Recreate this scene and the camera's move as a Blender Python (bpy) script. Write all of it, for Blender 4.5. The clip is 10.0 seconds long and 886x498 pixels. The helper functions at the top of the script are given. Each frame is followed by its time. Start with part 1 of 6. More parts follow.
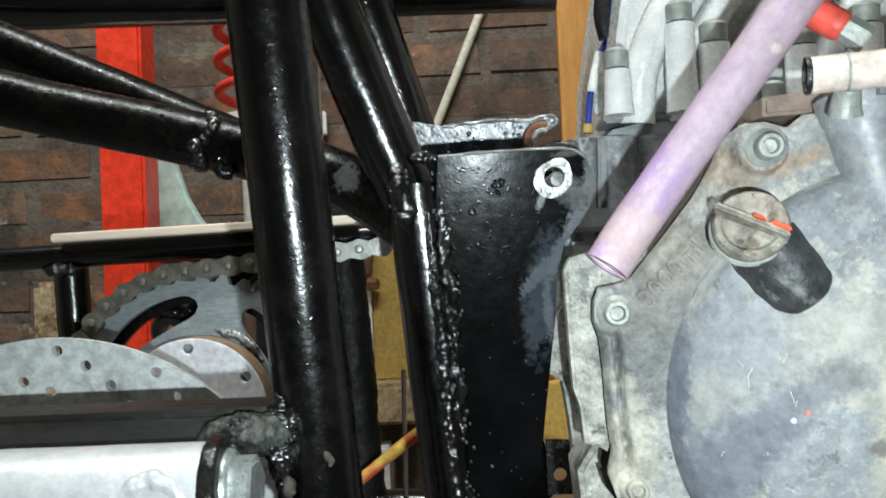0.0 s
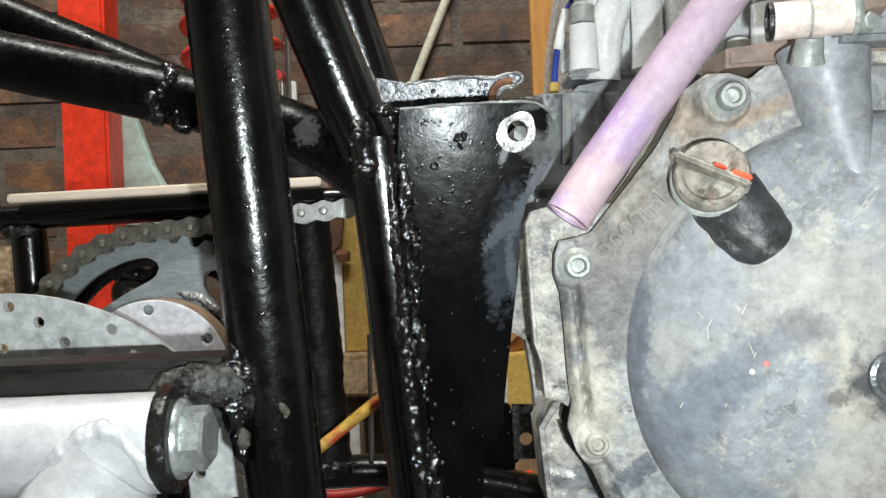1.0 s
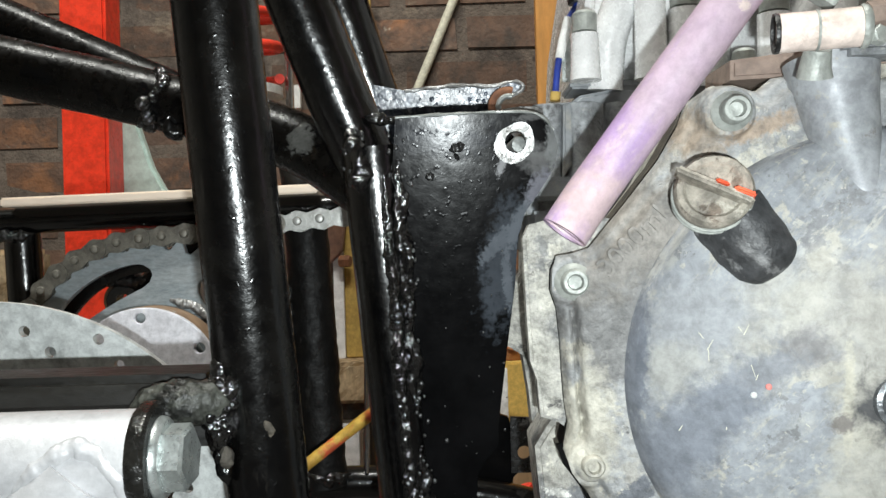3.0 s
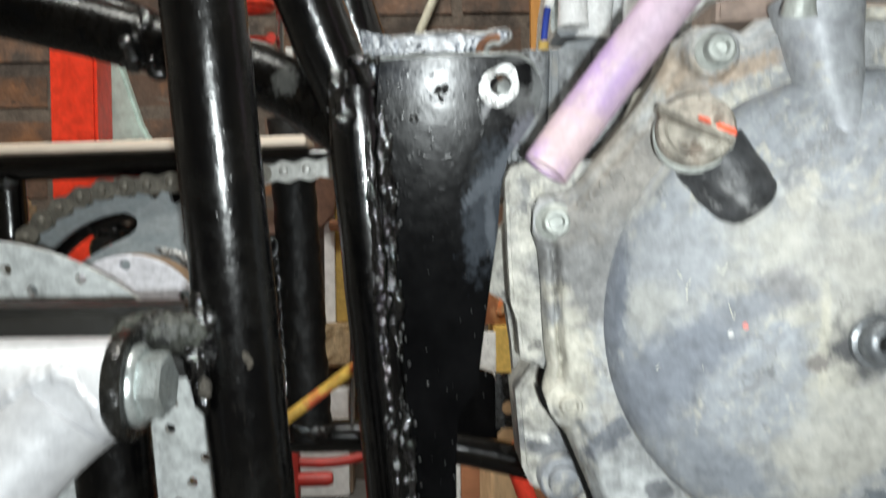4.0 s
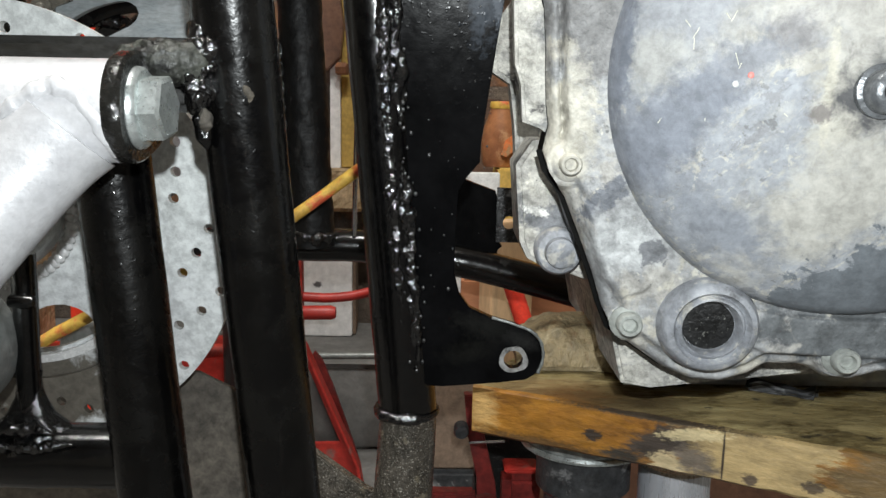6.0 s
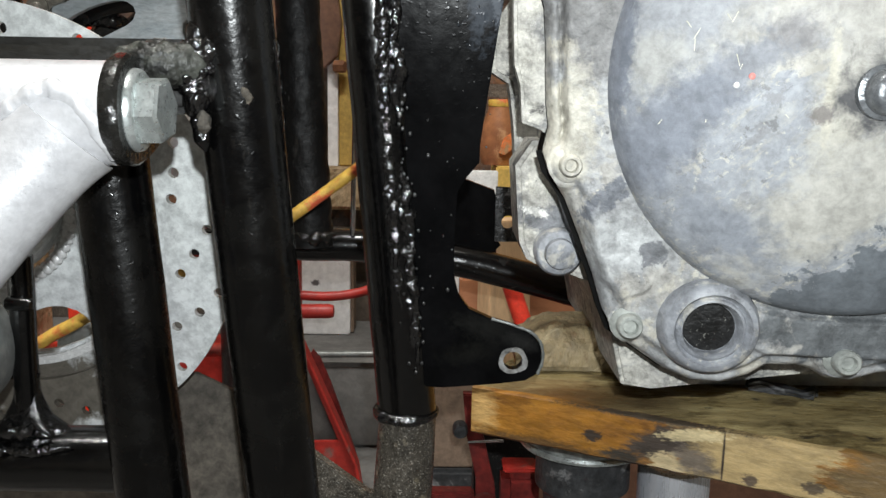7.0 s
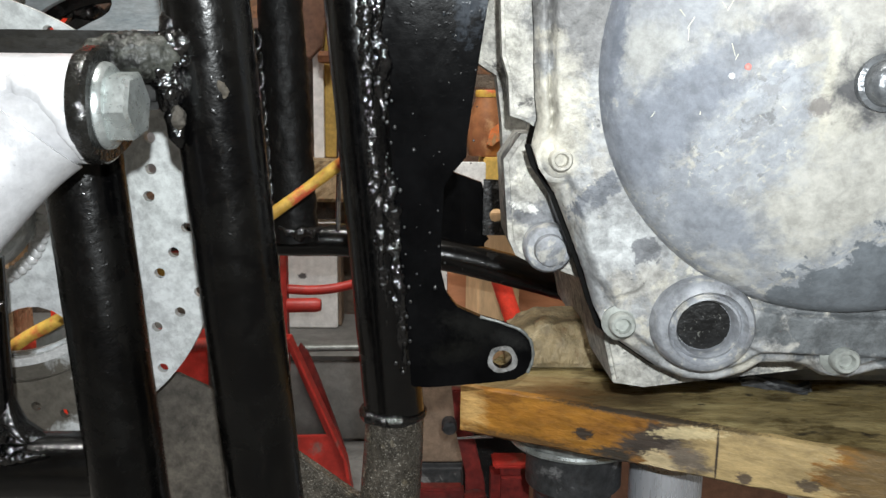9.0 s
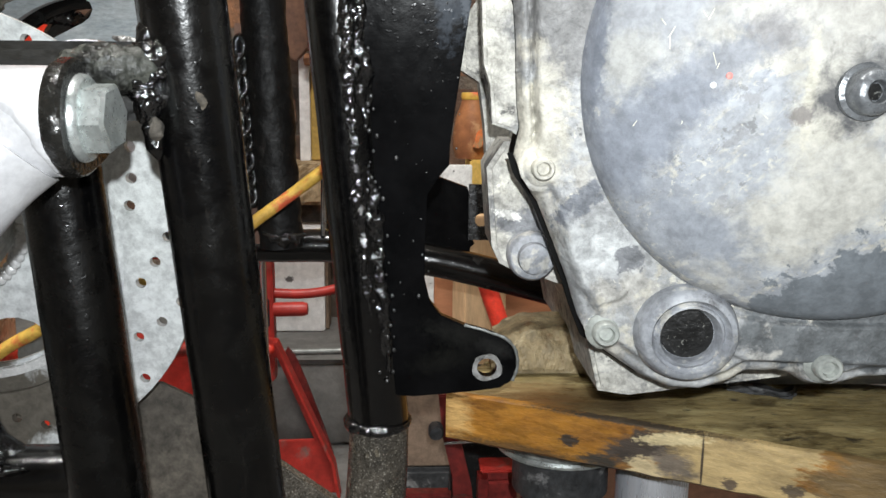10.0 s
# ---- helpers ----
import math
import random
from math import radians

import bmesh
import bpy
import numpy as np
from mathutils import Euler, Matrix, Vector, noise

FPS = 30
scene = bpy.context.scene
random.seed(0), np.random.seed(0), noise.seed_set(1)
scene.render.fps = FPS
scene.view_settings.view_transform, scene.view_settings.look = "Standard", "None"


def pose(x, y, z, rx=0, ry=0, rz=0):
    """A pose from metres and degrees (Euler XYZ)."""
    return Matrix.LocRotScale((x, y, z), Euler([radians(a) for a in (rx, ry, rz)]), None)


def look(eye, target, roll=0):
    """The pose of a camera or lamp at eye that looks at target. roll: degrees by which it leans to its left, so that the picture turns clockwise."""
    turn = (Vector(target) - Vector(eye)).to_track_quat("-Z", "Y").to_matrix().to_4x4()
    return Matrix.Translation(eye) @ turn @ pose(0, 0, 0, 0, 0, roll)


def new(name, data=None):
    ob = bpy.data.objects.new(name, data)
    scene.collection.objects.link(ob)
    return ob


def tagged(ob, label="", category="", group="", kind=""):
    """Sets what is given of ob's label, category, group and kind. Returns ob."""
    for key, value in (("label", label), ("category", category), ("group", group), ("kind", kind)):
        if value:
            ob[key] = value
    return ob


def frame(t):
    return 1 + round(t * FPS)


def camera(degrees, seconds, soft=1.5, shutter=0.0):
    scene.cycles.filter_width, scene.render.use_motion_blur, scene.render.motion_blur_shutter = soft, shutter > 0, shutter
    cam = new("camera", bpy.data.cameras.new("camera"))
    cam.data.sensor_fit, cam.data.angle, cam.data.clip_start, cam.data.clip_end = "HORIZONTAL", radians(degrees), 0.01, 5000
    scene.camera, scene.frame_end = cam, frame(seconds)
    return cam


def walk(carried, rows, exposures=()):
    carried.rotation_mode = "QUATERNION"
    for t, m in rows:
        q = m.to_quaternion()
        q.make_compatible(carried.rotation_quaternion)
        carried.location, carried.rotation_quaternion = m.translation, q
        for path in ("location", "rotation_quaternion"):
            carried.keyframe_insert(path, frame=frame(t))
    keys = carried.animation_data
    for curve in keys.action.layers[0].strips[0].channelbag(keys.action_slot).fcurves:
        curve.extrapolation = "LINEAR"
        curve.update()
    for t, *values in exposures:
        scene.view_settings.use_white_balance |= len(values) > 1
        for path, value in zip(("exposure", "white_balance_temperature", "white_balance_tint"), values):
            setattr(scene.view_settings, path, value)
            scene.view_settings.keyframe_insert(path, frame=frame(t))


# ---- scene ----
cam = camera(53.83, 10.0, shutter=0.4)
PATH = [
    (0, (0.04893, 0.01629, 0.57601), (0.04285, 0.41612, 0.58584), -2.45),
    (0.5, (0.05348, 0.02122, 0.56832), (0.05523, 0.42122, 0.56908), -2.37),
    (1, (0.05352, 0.02106, 0.56683), (0.05887, 0.42102, 0.56600), -2.22),
    (1.5, (0.05502, 0.02388, 0.56868), (0.06023, 0.42381, 0.57341), -2.08),
    (2, (0.05370, 0.02408, 0.56816), (0.05800, 0.42405, 0.57046), -2.12),
    (2.5, (0.05710, 0.02457, 0.56589), (0.05943, 0.42456, 0.56447), -1.06),
    (2.7, (0.05718, 0.02657, 0.56996), (0.06001, 0.42656, 0.56950), -1.48),
    (3.8, (0.06060, 0.03273, 0.56932), (0.06490, 0.43269, 0.57226), -1.44),
    (4, (0.06140, 0.02977, 0.55835), (0.06734, 0.42957, 0.54717), -0.70),
    (4.2, (0.05591, 0.02396, 0.54585), (0.06773, 0.42224, 0.51080), -0.76),
    (4.5, (0.06133, 0.02047, 0.52876), (0.06518, 0.41688, 0.47547), -0.40),
    (5, (0.06208, 0.02069, 0.51792), (0.06236, 0.41523, 0.45202), 0.64),
    (5.5, (0.06305, 0.02338, 0.51796), (0.06558, 0.41750, 0.44969), 0.91),
    (7, (0.06231, 0.02762, 0.51959), (0.06681, 0.42139, 0.44941), 0.92),
    (7.5, (0.06179, 0.02841, 0.52047), (0.06759, 0.42207, 0.44978), 0.68),
    (8, (0.06198, 0.03185, 0.52084), (0.06856, 0.42527, 0.44892), 0.54),
    (8.5, (0.06280, 0.03412, 0.52074), (0.07024, 0.42712, 0.44662), 0.51),
    (9, (0.06299, 0.03761, 0.52042), (0.07290, 0.43049, 0.44593), 0.63),
    (9.5, (0.06420, 0.04025, 0.52096), (0.07597, 0.43272, 0.44459), 0.62),
    (10, (0.06503, 0.03983, 0.52319), (0.08020, 0.43258, 0.44893), 0.44),
]
walk(cam, [(t, look(eye, target, roll)) for t, eye, target, roll in PATH], [(0.0, 0.0, 6150, 1), (0.5, 0.04, 6430, 6), (1.0, 0.05, 6430, 6), (2.0, 0.05, 6450, 6), (3.8, 0.05, 6480, 6), (4.5, 0.06, 6480, 6), (5.5, 0.19, 6500, 8), (8.0, 0.27, 6500, 9), (9.0, 0.36, 6500, 9), (10.0, 0.44, 6500, 10)])

# ---- light ----
world = bpy.data.worlds.new("room_world")
world.use_nodes = True
world.node_tree.nodes["Background"].inputs[0].default_value = (0.75, 0.82, 1.0, 1)
world.node_tree.nodes["Background"].inputs[1].default_value = 0.02
scene.world = world

# the small torch beside the lens
torch = bpy.data.lights.new("phone_torch", "AREA")
torch.shape, torch.size, torch.energy, torch.color = "DISK", 0.006, 1.03, (0.95, 1.0, 1.025)
torch.spread = radians(150)
torch_ob = new("phone_torch", torch)
torch_ob.matrix_world = look((0.07, 0.01, 0.551), (0.12, 0.4, 0.52))

# an unseen strip lamp, added overhead to brighten the brick wall and background
fill_lamp = bpy.data.lights.new("wall_fill", "AREA")
fill_lamp.shape, fill_lamp.size, fill_lamp.size_y, fill_lamp.energy, fill_lamp.color = "RECTANGLE", 1.2, 0.08, 42.0, (1.0, 0.985, 0.94)
lamp_ob = new("wall_fill", fill_lamp)
lamp_ob.matrix_world = look((-0.2, 0.1, 2.3), (-0.05, 1.2, 0.6))


# ---- materials ----
def rgb(c):
    return (c[0], c[1], c[2], 1)


def mat(name, a, b=None, rough=0.5, metal=0.0, scale=40.0, fine=400.0, bump=0.2, depth=0.001, c=None, cscale=15.0, cmin=0.5, cmax=0.65,
        rough_var=0.15, coat=0.0, stretch=(1, 1, 1), crough=None, speck=None, speck_at=0.68, speck_scale=120.0, obj_var=0.0, spots=(), nib=0.0, nib_scale=420.0, spec=0.5, grime=0.22, layers=(), place=False):
    """Two-scale painted, cast or wooden surface: a to b by a broad noise, c in patches, fine grain in the relief."""
    m = bpy.data.materials.new(name)
    m.use_nodes = True
    nt = m.node_tree
    n, l = nt.nodes, nt.links
    bs = n["Principled BSDF"]
    b = b or tuple(v * 0.75 for v in a)
    tc = n.new("ShaderNodeTexCoord")
    mp = n.new("ShaderNodeMapping")
    mp.inputs["Scale"].default_value = stretch
    l.new(n.new("ShaderNodeNewGeometry").outputs["Position"] if place else tc.outputs["Object"], mp.inputs["Vector"])

    def noise_node(s, d=4.0, r=0.6, dist=0.0):
        k = n.new("ShaderNodeTexNoise")
        k.inputs["Scale"].default_value, k.inputs["Detail"].default_value = s, d
        k.inputs["Roughness"].default_value, k.inputs["Distortion"].default_value = r, dist
        l.new(mp.outputs["Vector"], k.inputs["Vector"])
        return k

    def ramp(src, lo, hi):
        k = n.new("ShaderNodeMapRange")
        k.inputs["From Min"].default_value, k.inputs["From Max"].default_value = lo, hi
        l.new(src, k.inputs["Value"])
        return k.outputs["Result"]

    def mix(fac, x, y):
        k = n.new("ShaderNodeMix")
        k.data_type = "RGBA"
        l.new(fac, k.inputs["Factor"])
        for sock, v in ((k.inputs[6], x), (k.inputs[7], y)):
            if isinstance(v, tuple):
                sock.default_value = rgb(v)
            else:
                l.new(v, sock)
        return k.outputs[2]

    broad, grain = noise_node(scale), noise_node(fine, 3.0)
    col = mix(ramp(broad.outputs["Fac"], 0.35, 0.65), a, b)
    rsock = ramp(grain.outputs["Fac"], 0.2, 0.8)
    mr = n.new("ShaderNodeMapRange")
    mr.inputs["To Min"].default_value, mr.inputs["To Max"].default_value = max(0.02, rough - rough_var), min(1, rough + rough_var)
    l.new(rsock, mr.inputs["Value"])
    rough_out = mr.outputs["Result"]
    if c:
        patch = noise_node(cscale, 6.0, 0.65, 0.3)
        fac = ramp(patch.outputs["Fac"], cmin, cmax)
        col = mix(fac, col, c)
        if crough is not None:
            mm = n.new("ShaderNodeMix")
            l.new(fac, mm.inputs[0])
            l.new(rough_out, mm.inputs[2])
            mm.inputs[3].default_value = crough
            rough_out = mm.outputs[0]
    for colour, lscale, lo, hi, *along in layers:
        # crusts, stains and painted highlights with crisp, broken edges; along: a turn about y and a stretch
        lay = noise_node(lscale, 12.0, 0.7, 0.25)
        if along:
            vr = n.new("ShaderNodeVectorRotate")
            vr.rotation_type = "Y_AXIS"
            vr.inputs["Angle"].default_value = radians(along[0])
            l.new(tc.outputs["Object"], vr.inputs["Vector"])
            vm = n.new("ShaderNodeVectorMath")
            vm.operation = "MULTIPLY"
            l.new(vr.outputs["Vector"], vm.inputs[0])
            vm.inputs[1].default_value = along[1]
            l.new(vm.outputs["Vector"], lay.inputs["Vector"])
        col = mix(ramp(lay.outputs["Fac"], lo, hi), col, colour)
    for centre, radii, colour, soft, *turn in spots:
        # a stain, scuff or painted sheen with a place and uneven edge of its own
        off = n.new("ShaderNodeVectorMath")
        off.operation = "SUBTRACT"
        l.new(tc.outputs["Object"], off.inputs[0])
        off.inputs[1].default_value = centre
        div = n.new("ShaderNodeVectorMath")
        div.operation = "DIVIDE"
        if turn:
            vr = n.new("ShaderNodeVectorRotate")
            vr.rotation_type = "Y_AXIS"
            vr.inputs["Angle"].default_value = radians(turn[0])
            l.new(off.outputs["Vector"], vr.inputs["Vector"])
            off = vr
        l.new(off.outputs["Vector"], div.inputs[0])
        div.inputs[1].default_value = radii
        ln = n.new("ShaderNodeVectorMath")
        ln.operation = "LENGTH"
        l.new(div.outputs["Vector"], ln.inputs[0])
        ed = noise_node(1.6 / min(radii), 9.0, 0.68, 0.3)
        ad = n.new("ShaderNodeMath")
        ad.operation = "MULTIPLY_ADD"
        l.new(ed.outputs["Fac"], ad.inputs[0])
        ad.inputs[1].default_value = 2.6
        l.new(ln.outputs["Value"], ad.inputs[2])
        col = mix(ramp(ad.outputs["Value"], 2.25 + soft, 2.25 - soft), col, colour)
    if speck:
        sp = noise_node(speck_scale, 2.0, 0.5)
        col = mix(ramp(sp.outputs["Fac"], speck_at, speck_at + 0.03), col, speck)
    dust = noise_node(fine * 0.35, 9.0, 0.72, 0.2)
    gm = n.new("ShaderNodeMapRange")
    gm.inputs["From Min"].default_value, gm.inputs["From Max"].default_value = 0.38, 0.62
    gm.inputs["To Min"].default_value, gm.inputs["To Max"].default_value = 1.0 - grime, 1.0 + grime * 0.5
    l.new(dust.outputs["Fac"], gm.inputs["Value"])
    g2 = n.new("ShaderNodeMix")
    g2.data_type, g2.blend_type = "RGBA", "MULTIPLY"
    g2.inputs[0].default_value = 1.0
    l.new(col, g2.inputs[6])
    l.new(gm.outputs["Result"], g2.inputs[7])
    hs = n.new("ShaderNodeHueSaturation")
    hs.inputs["Value"].default_value = 1.05
    l.new(g2.outputs[2], hs.inputs["Color"])
    if obj_var:
        oi = n.new("ShaderNodeObjectInfo")
        ov = n.new("ShaderNodeMapRange")
        ov.inputs["To Min"].default_value, ov.inputs["To Max"].default_value = 1.05 * (1 - obj_var), 1.05 * (1 + obj_var)
        l.new(oi.outputs["Random"], ov.inputs["Value"])
        l.new(ov.outputs["Result"], hs.inputs["Value"])
    l.new(hs.outputs["Color"], bs.inputs["Base Color"])
    l.new(rough_out, bs.inputs["Roughness"])
    bs.inputs["Metallic"].default_value = metal
    bs.inputs["Specular IOR Level"].default_value = spec
    bs.inputs["Coat Weight"].default_value = coat
    bs.inputs["Coat Roughness"].default_value = 0.06
    add = n.new("ShaderNodeMath")
    add.operation = "ADD"
    l.new(broad.outputs["Fac"], add.inputs[0])
    l.new(grain.outputs["Fac"], add.inputs[1])
    bp = n.new("ShaderNodeBump")
    bp.inputs["Strength"].default_value, bp.inputs["Distance"].default_value = bump, depth
    height = add.outputs["Value"]
    if nib:
        nb = noise_node(nib_scale, 1.0, 0.4)
        na = n.new("ShaderNodeMath")
        na.operation = "MULTIPLY_ADD"
        l.new(ramp(nb.outputs["Fac"], 0.66, 0.8), na.inputs[0])
        na.inputs[1].default_value = nib
        l.new(height, na.inputs[2])
        height = na.outputs["Value"]
    l.new(height, bp.inputs["Height"])
    l.new(bp.outputs["Normal"], bs.inputs["Normal"])
    if coat:
        l.new(bp.outputs["Normal"], bs.inputs["Coat Normal"])
    return m


M = {}
M["black"] = mat("gloss_black_paint", (0.001, 0.001, 0.0012), (0.0018, 0.0017, 0.0016), 0.2, scale=90, fine=230, bump=0.14, depth=0.0012, rough_var=0.06,
                 c=(0.003, 0.0028, 0.0025), cscale=60, cmin=0.6, cmax=0.78, crough=0.4, nib=0.6, nib_scale=500, spec=0.7, layers=[((0.004, 0.0036, 0.0032), 70, 0.53, 0.64, 0, (1, 1, 0.14)), ((0.009, 0.008, 0.007), 130, 0.62, 0.68, 0, (1, 1, 0.2))])
M["black_dull"] = mat("patchy_black_paint", (0.0012, 0.0012, 0.0014), (0.0022, 0.002, 0.0018), 0.22, scale=90, fine=230, bump=0.16, depth=0.0012, rough_var=0.1,
                      c=(0.0035, 0.0033, 0.003), cscale=45, cmin=0.48, cmax=0.62, crough=0.3, nib=0.6, nib_scale=500, spec=0.4, layers=[((0.004, 0.0036, 0.0032), 70, 0.53, 0.64, 0, (1, 1, 0.14)), ((0.009, 0.008, 0.007), 130, 0.62, 0.68, 0, (1, 1, 0.2))])
# the first spot paints a bluish sheen into the plate's top; the rest are scuffs
M["black_plate"] = mat("dripped_black_paint", (0.0024, 0.0024, 0.0026), (0.0045, 0.0045, 0.0048), 0.17, scale=60, fine=200, bump=0.035, depth=0.0014, rough_var=0.05, nib=4.0, nib_scale=420, spec=0.05,
                       spots=[((0.06, 0.367, 0.614), (0.018, 0.02, 0.006), (0.014, 0.0155, 0.023), 0.6, -4), ((0.098, 0.367, 0.6045), (0.0075, 0.02, 0.006), (0.13, 0.13, 0.13), 0.4, -20), ((0.1035, 0.367, 0.611), (0.003, 0.02, 0.01), (0.17, 0.175, 0.175), 0.25), ((0.0955, 0.367, 0.6205), (0.007, 0.02, 0.0016), (0.1, 0.1, 0.1), 0.3, 8), ((0.0835, 0.367, 0.6025), (0.0014, 0.02, 0.0042), (0.3, 0.3, 0.31), 0.3, -22), ((0.084, 0.371, 0.566), (0.008, 0.02, 0.026), (0.04, 0.046, 0.055), 0.25, -10), ((0.0905, 0.371, 0.581), (0.0035, 0.02, 0.014), (0.09, 0.1, 0.115), 0.2, -28), ((0.098, 0.371, 0.594), (0.004, 0.02, 0.008), (0.16, 0.16, 0.185), 0.25, -35), ((0.0805, 0.371, 0.572), (0.0025, 0.02, 0.01), (0.09, 0.1, 0.115), 0.2, -40), ((0.085, 0.371, 0.558), (0.002, 0.02, 0.012), (0.09, 0.1, 0.115), 0.2, 5), ((0.086, 0.371, 0.423), (0.012, 0.02, 0.004), (0.012, 0.012, 0.011), 0.8, -12), ((0.1, 0.371, 0.417), (0.006, 0.02, 0.003), (0.02, 0.02, 0.019), 0.7, -20), ((0.078, 0.371, 0.412), (0.01, 0.02, 0.004), (0.009, 0.009, 0.008), 0.8, 15)])
# the two pale layers paint broken highlights into the blue-black
M["rear_plate"] = mat("glossy_blue_black_paint", (0.035, 0.043, 0.062), (0.07, 0.085, 0.115), 0.26, scale=90, fine=200, bump=0.22, depth=0.0018, rough_var=0.12, spec=0.5, layers=[((0.14, 0.165, 0.215), 90, 0.5, 0.6, 0, (1, 1, 0.5)), ((0.3, 0.33, 0.39), 120, 0.6, 0.66, 0, (1, 1, 0.6)), ((0.012, 0.014, 0.02), 190, 0.64, 0.68)])
M["black_worn"] = mat("worn_black_paint", (0.0034, 0.0028, 0.0022), (0.0018, 0.0016, 0.0014), 0.3, scale=60, fine=300, bump=0.22, c=(0.0025, 0.0025, 0.0028), cscale=45, cmin=0.54, cmax=0.6, crough=0.16, nib=0.5, spec=0.22, grime=0.5, layers=[((0.009, 0.007, 0.005), 70, 0.6, 0.66), ((0.05, 0.045, 0.04), 110, 0.68, 0.72, 15, (0.3, 1, 1))], spots=[((0.0045, 0.382, 0.6165), (0.0058, 0.03, 0.0062), (0.06, 0.06, 0.056), 0.1)])
M["ear_dust"] = mat("dusty_olive_steel", (0.062, 0.065, 0.055), (0.032, 0.033, 0.028), 0.5, scale=120, fine=500, bump=0.5, spec=0.4, grime=0.5, layers=[((0.006, 0.006, 0.005), 90, 0.47, 0.54), ((0.15, 0.15, 0.13), 220, 0.63, 0.68)])
M["black_dusty"] = mat("dusty_flaking_black", (0.0035, 0.0034, 0.0036), (0.006, 0.0055, 0.005), 0.55, scale=60, fine=300, bump=0.5, spec=0.3, grime=0.5, layers=[((0.035, 0.033, 0.03), 60, 0.58, 0.66, 0, (1, 1, 0.35)), ((0.09, 0.085, 0.08), 150, 0.64, 0.7, 0, (1, 1, 0.4))])
M["tab_black"] = mat("scuffed_black", (0.006, 0.006, 0.0065), (0.012, 0.012, 0.012), 0.3, scale=80, fine=300, bump=0.3, spec=0.6, layers=[((0.12, 0.12, 0.12), 110, 0.56, 0.63)])
M["bar_black"] = mat("dusty_black_paint", (0.007, 0.0065, 0.005), (0.0035, 0.0035, 0.0032), 0.45, scale=50, fine=400, bump=0.3, c=(0.017, 0.0155, 0.012), cscale=40, cmin=0.5, cmax=0.75, stretch=(0.4, 1, 1))
M["weld"] = mat("painted_weld", (0.0025, 0.0025, 0.003), (0.007, 0.0065, 0.006), 0.16, scale=250, fine=500, bump=0.4, depth=0.001, rough_var=0.08, spec=1.0)
M["nib"] = mat("paint_lumps", (0.007, 0.007, 0.0075), (0.012, 0.012, 0.012), 0.42, scale=250, fine=500, bump=0.3, rough_var=0.1, spec=1.0)
M["weld_dusty"] = mat("dusty_black_weld", (0.006, 0.006, 0.0055), (0.012, 0.0115, 0.01), 0.24, scale=200, fine=500, bump=0.4, spec=0.7)
M["bare"] = mat("bare_steel", (0.46, 0.46, 0.46), (0.22, 0.215, 0.205), 0.4, 0.5, scale=180, bump=0.4, grime=0.5, layers=[((0.08, 0.075, 0.065), 160, 0.56, 0.64)])
M["zinc"] = mat("zinc_plated_steel", (0.62, 0.66, 0.65), (0.45, 0.49, 0.48), 0.33, 0.75, scale=120, fine=700, bump=0.2, depth=0.0005)
M["silver"] = mat("silver_paint", (0.58, 0.58, 0.59), (0.51, 0.51, 0.525), 0.38, 0.2, scale=60, fine=700, bump=0.15, depth=0.0008, grime=0.12)
M["alu"] = mat("dirty_cast_aluminium", (0.32, 0.325, 0.325), (0.25, 0.255, 0.26), 0.6, 0.0, scale=30, fine=420, bump=0.7, grime=0.4,
               spots=[((0.218, 0.32, 0.44), (0.05, 0.1, 0.0125), (0.115, 0.123, 0.128), 0.15), ((0.117, 0.32, 0.549), (0.02, 0.1, 0.022), (0.185, 0.183, 0.18), 0.15), ((0.126, 0.32, 0.573), (0.026, 0.1, 0.01), (0.2, 0.188, 0.172), 0.25, 46), ((0.106, 0.32, 0.508), (0.011, 0.1, 0.02), (0.44, 0.42, 0.36), 0.3), ((0.122, 0.32, 0.58), (0.009, 0.1, 0.022), (0.27, 0.25, 0.225), 0.4, 45),
                      ((0.1215, 0.32, 0.485), (0.012, 0.1, 0.004), (0.15, 0.16, 0.18), 0.12, 45), ((0.1275, 0.32, 0.47), (0.012, 0.1, 0.012), (0.4, 0.41, 0.41), 0.3), ((0.1385, 0.32, 0.466), (0.005, 0.1, 0.005), (0.15, 0.155, 0.165), 0.12), ((0.163, 0.32, 0.607), (0.016, 0.1, 0.003), (0.33, 0.26, 0.2), 0.3, 20), ((0.141, 0.32, 0.606), (0.006, 0.1, 0.014), (0.3, 0.25, 0.2), 0.35, 40), ((0.185, 0.32, 0.607), (0.013, 0.1, 0.012), (0.2, 0.205, 0.215), 0.3)],
               layers=[((0.35, 0.34, 0.315), 40, 0.5, 0.55), ((0.43, 0.41, 0.355), 70, 0.55, 0.59), ((0.18, 0.18, 0.18), 90, 0.61, 0.66), ((0.55, 0.53, 0.46), 200, 0.6, 0.65), ((0.11, 0.11, 0.11), 330, 0.62, 0.67)])
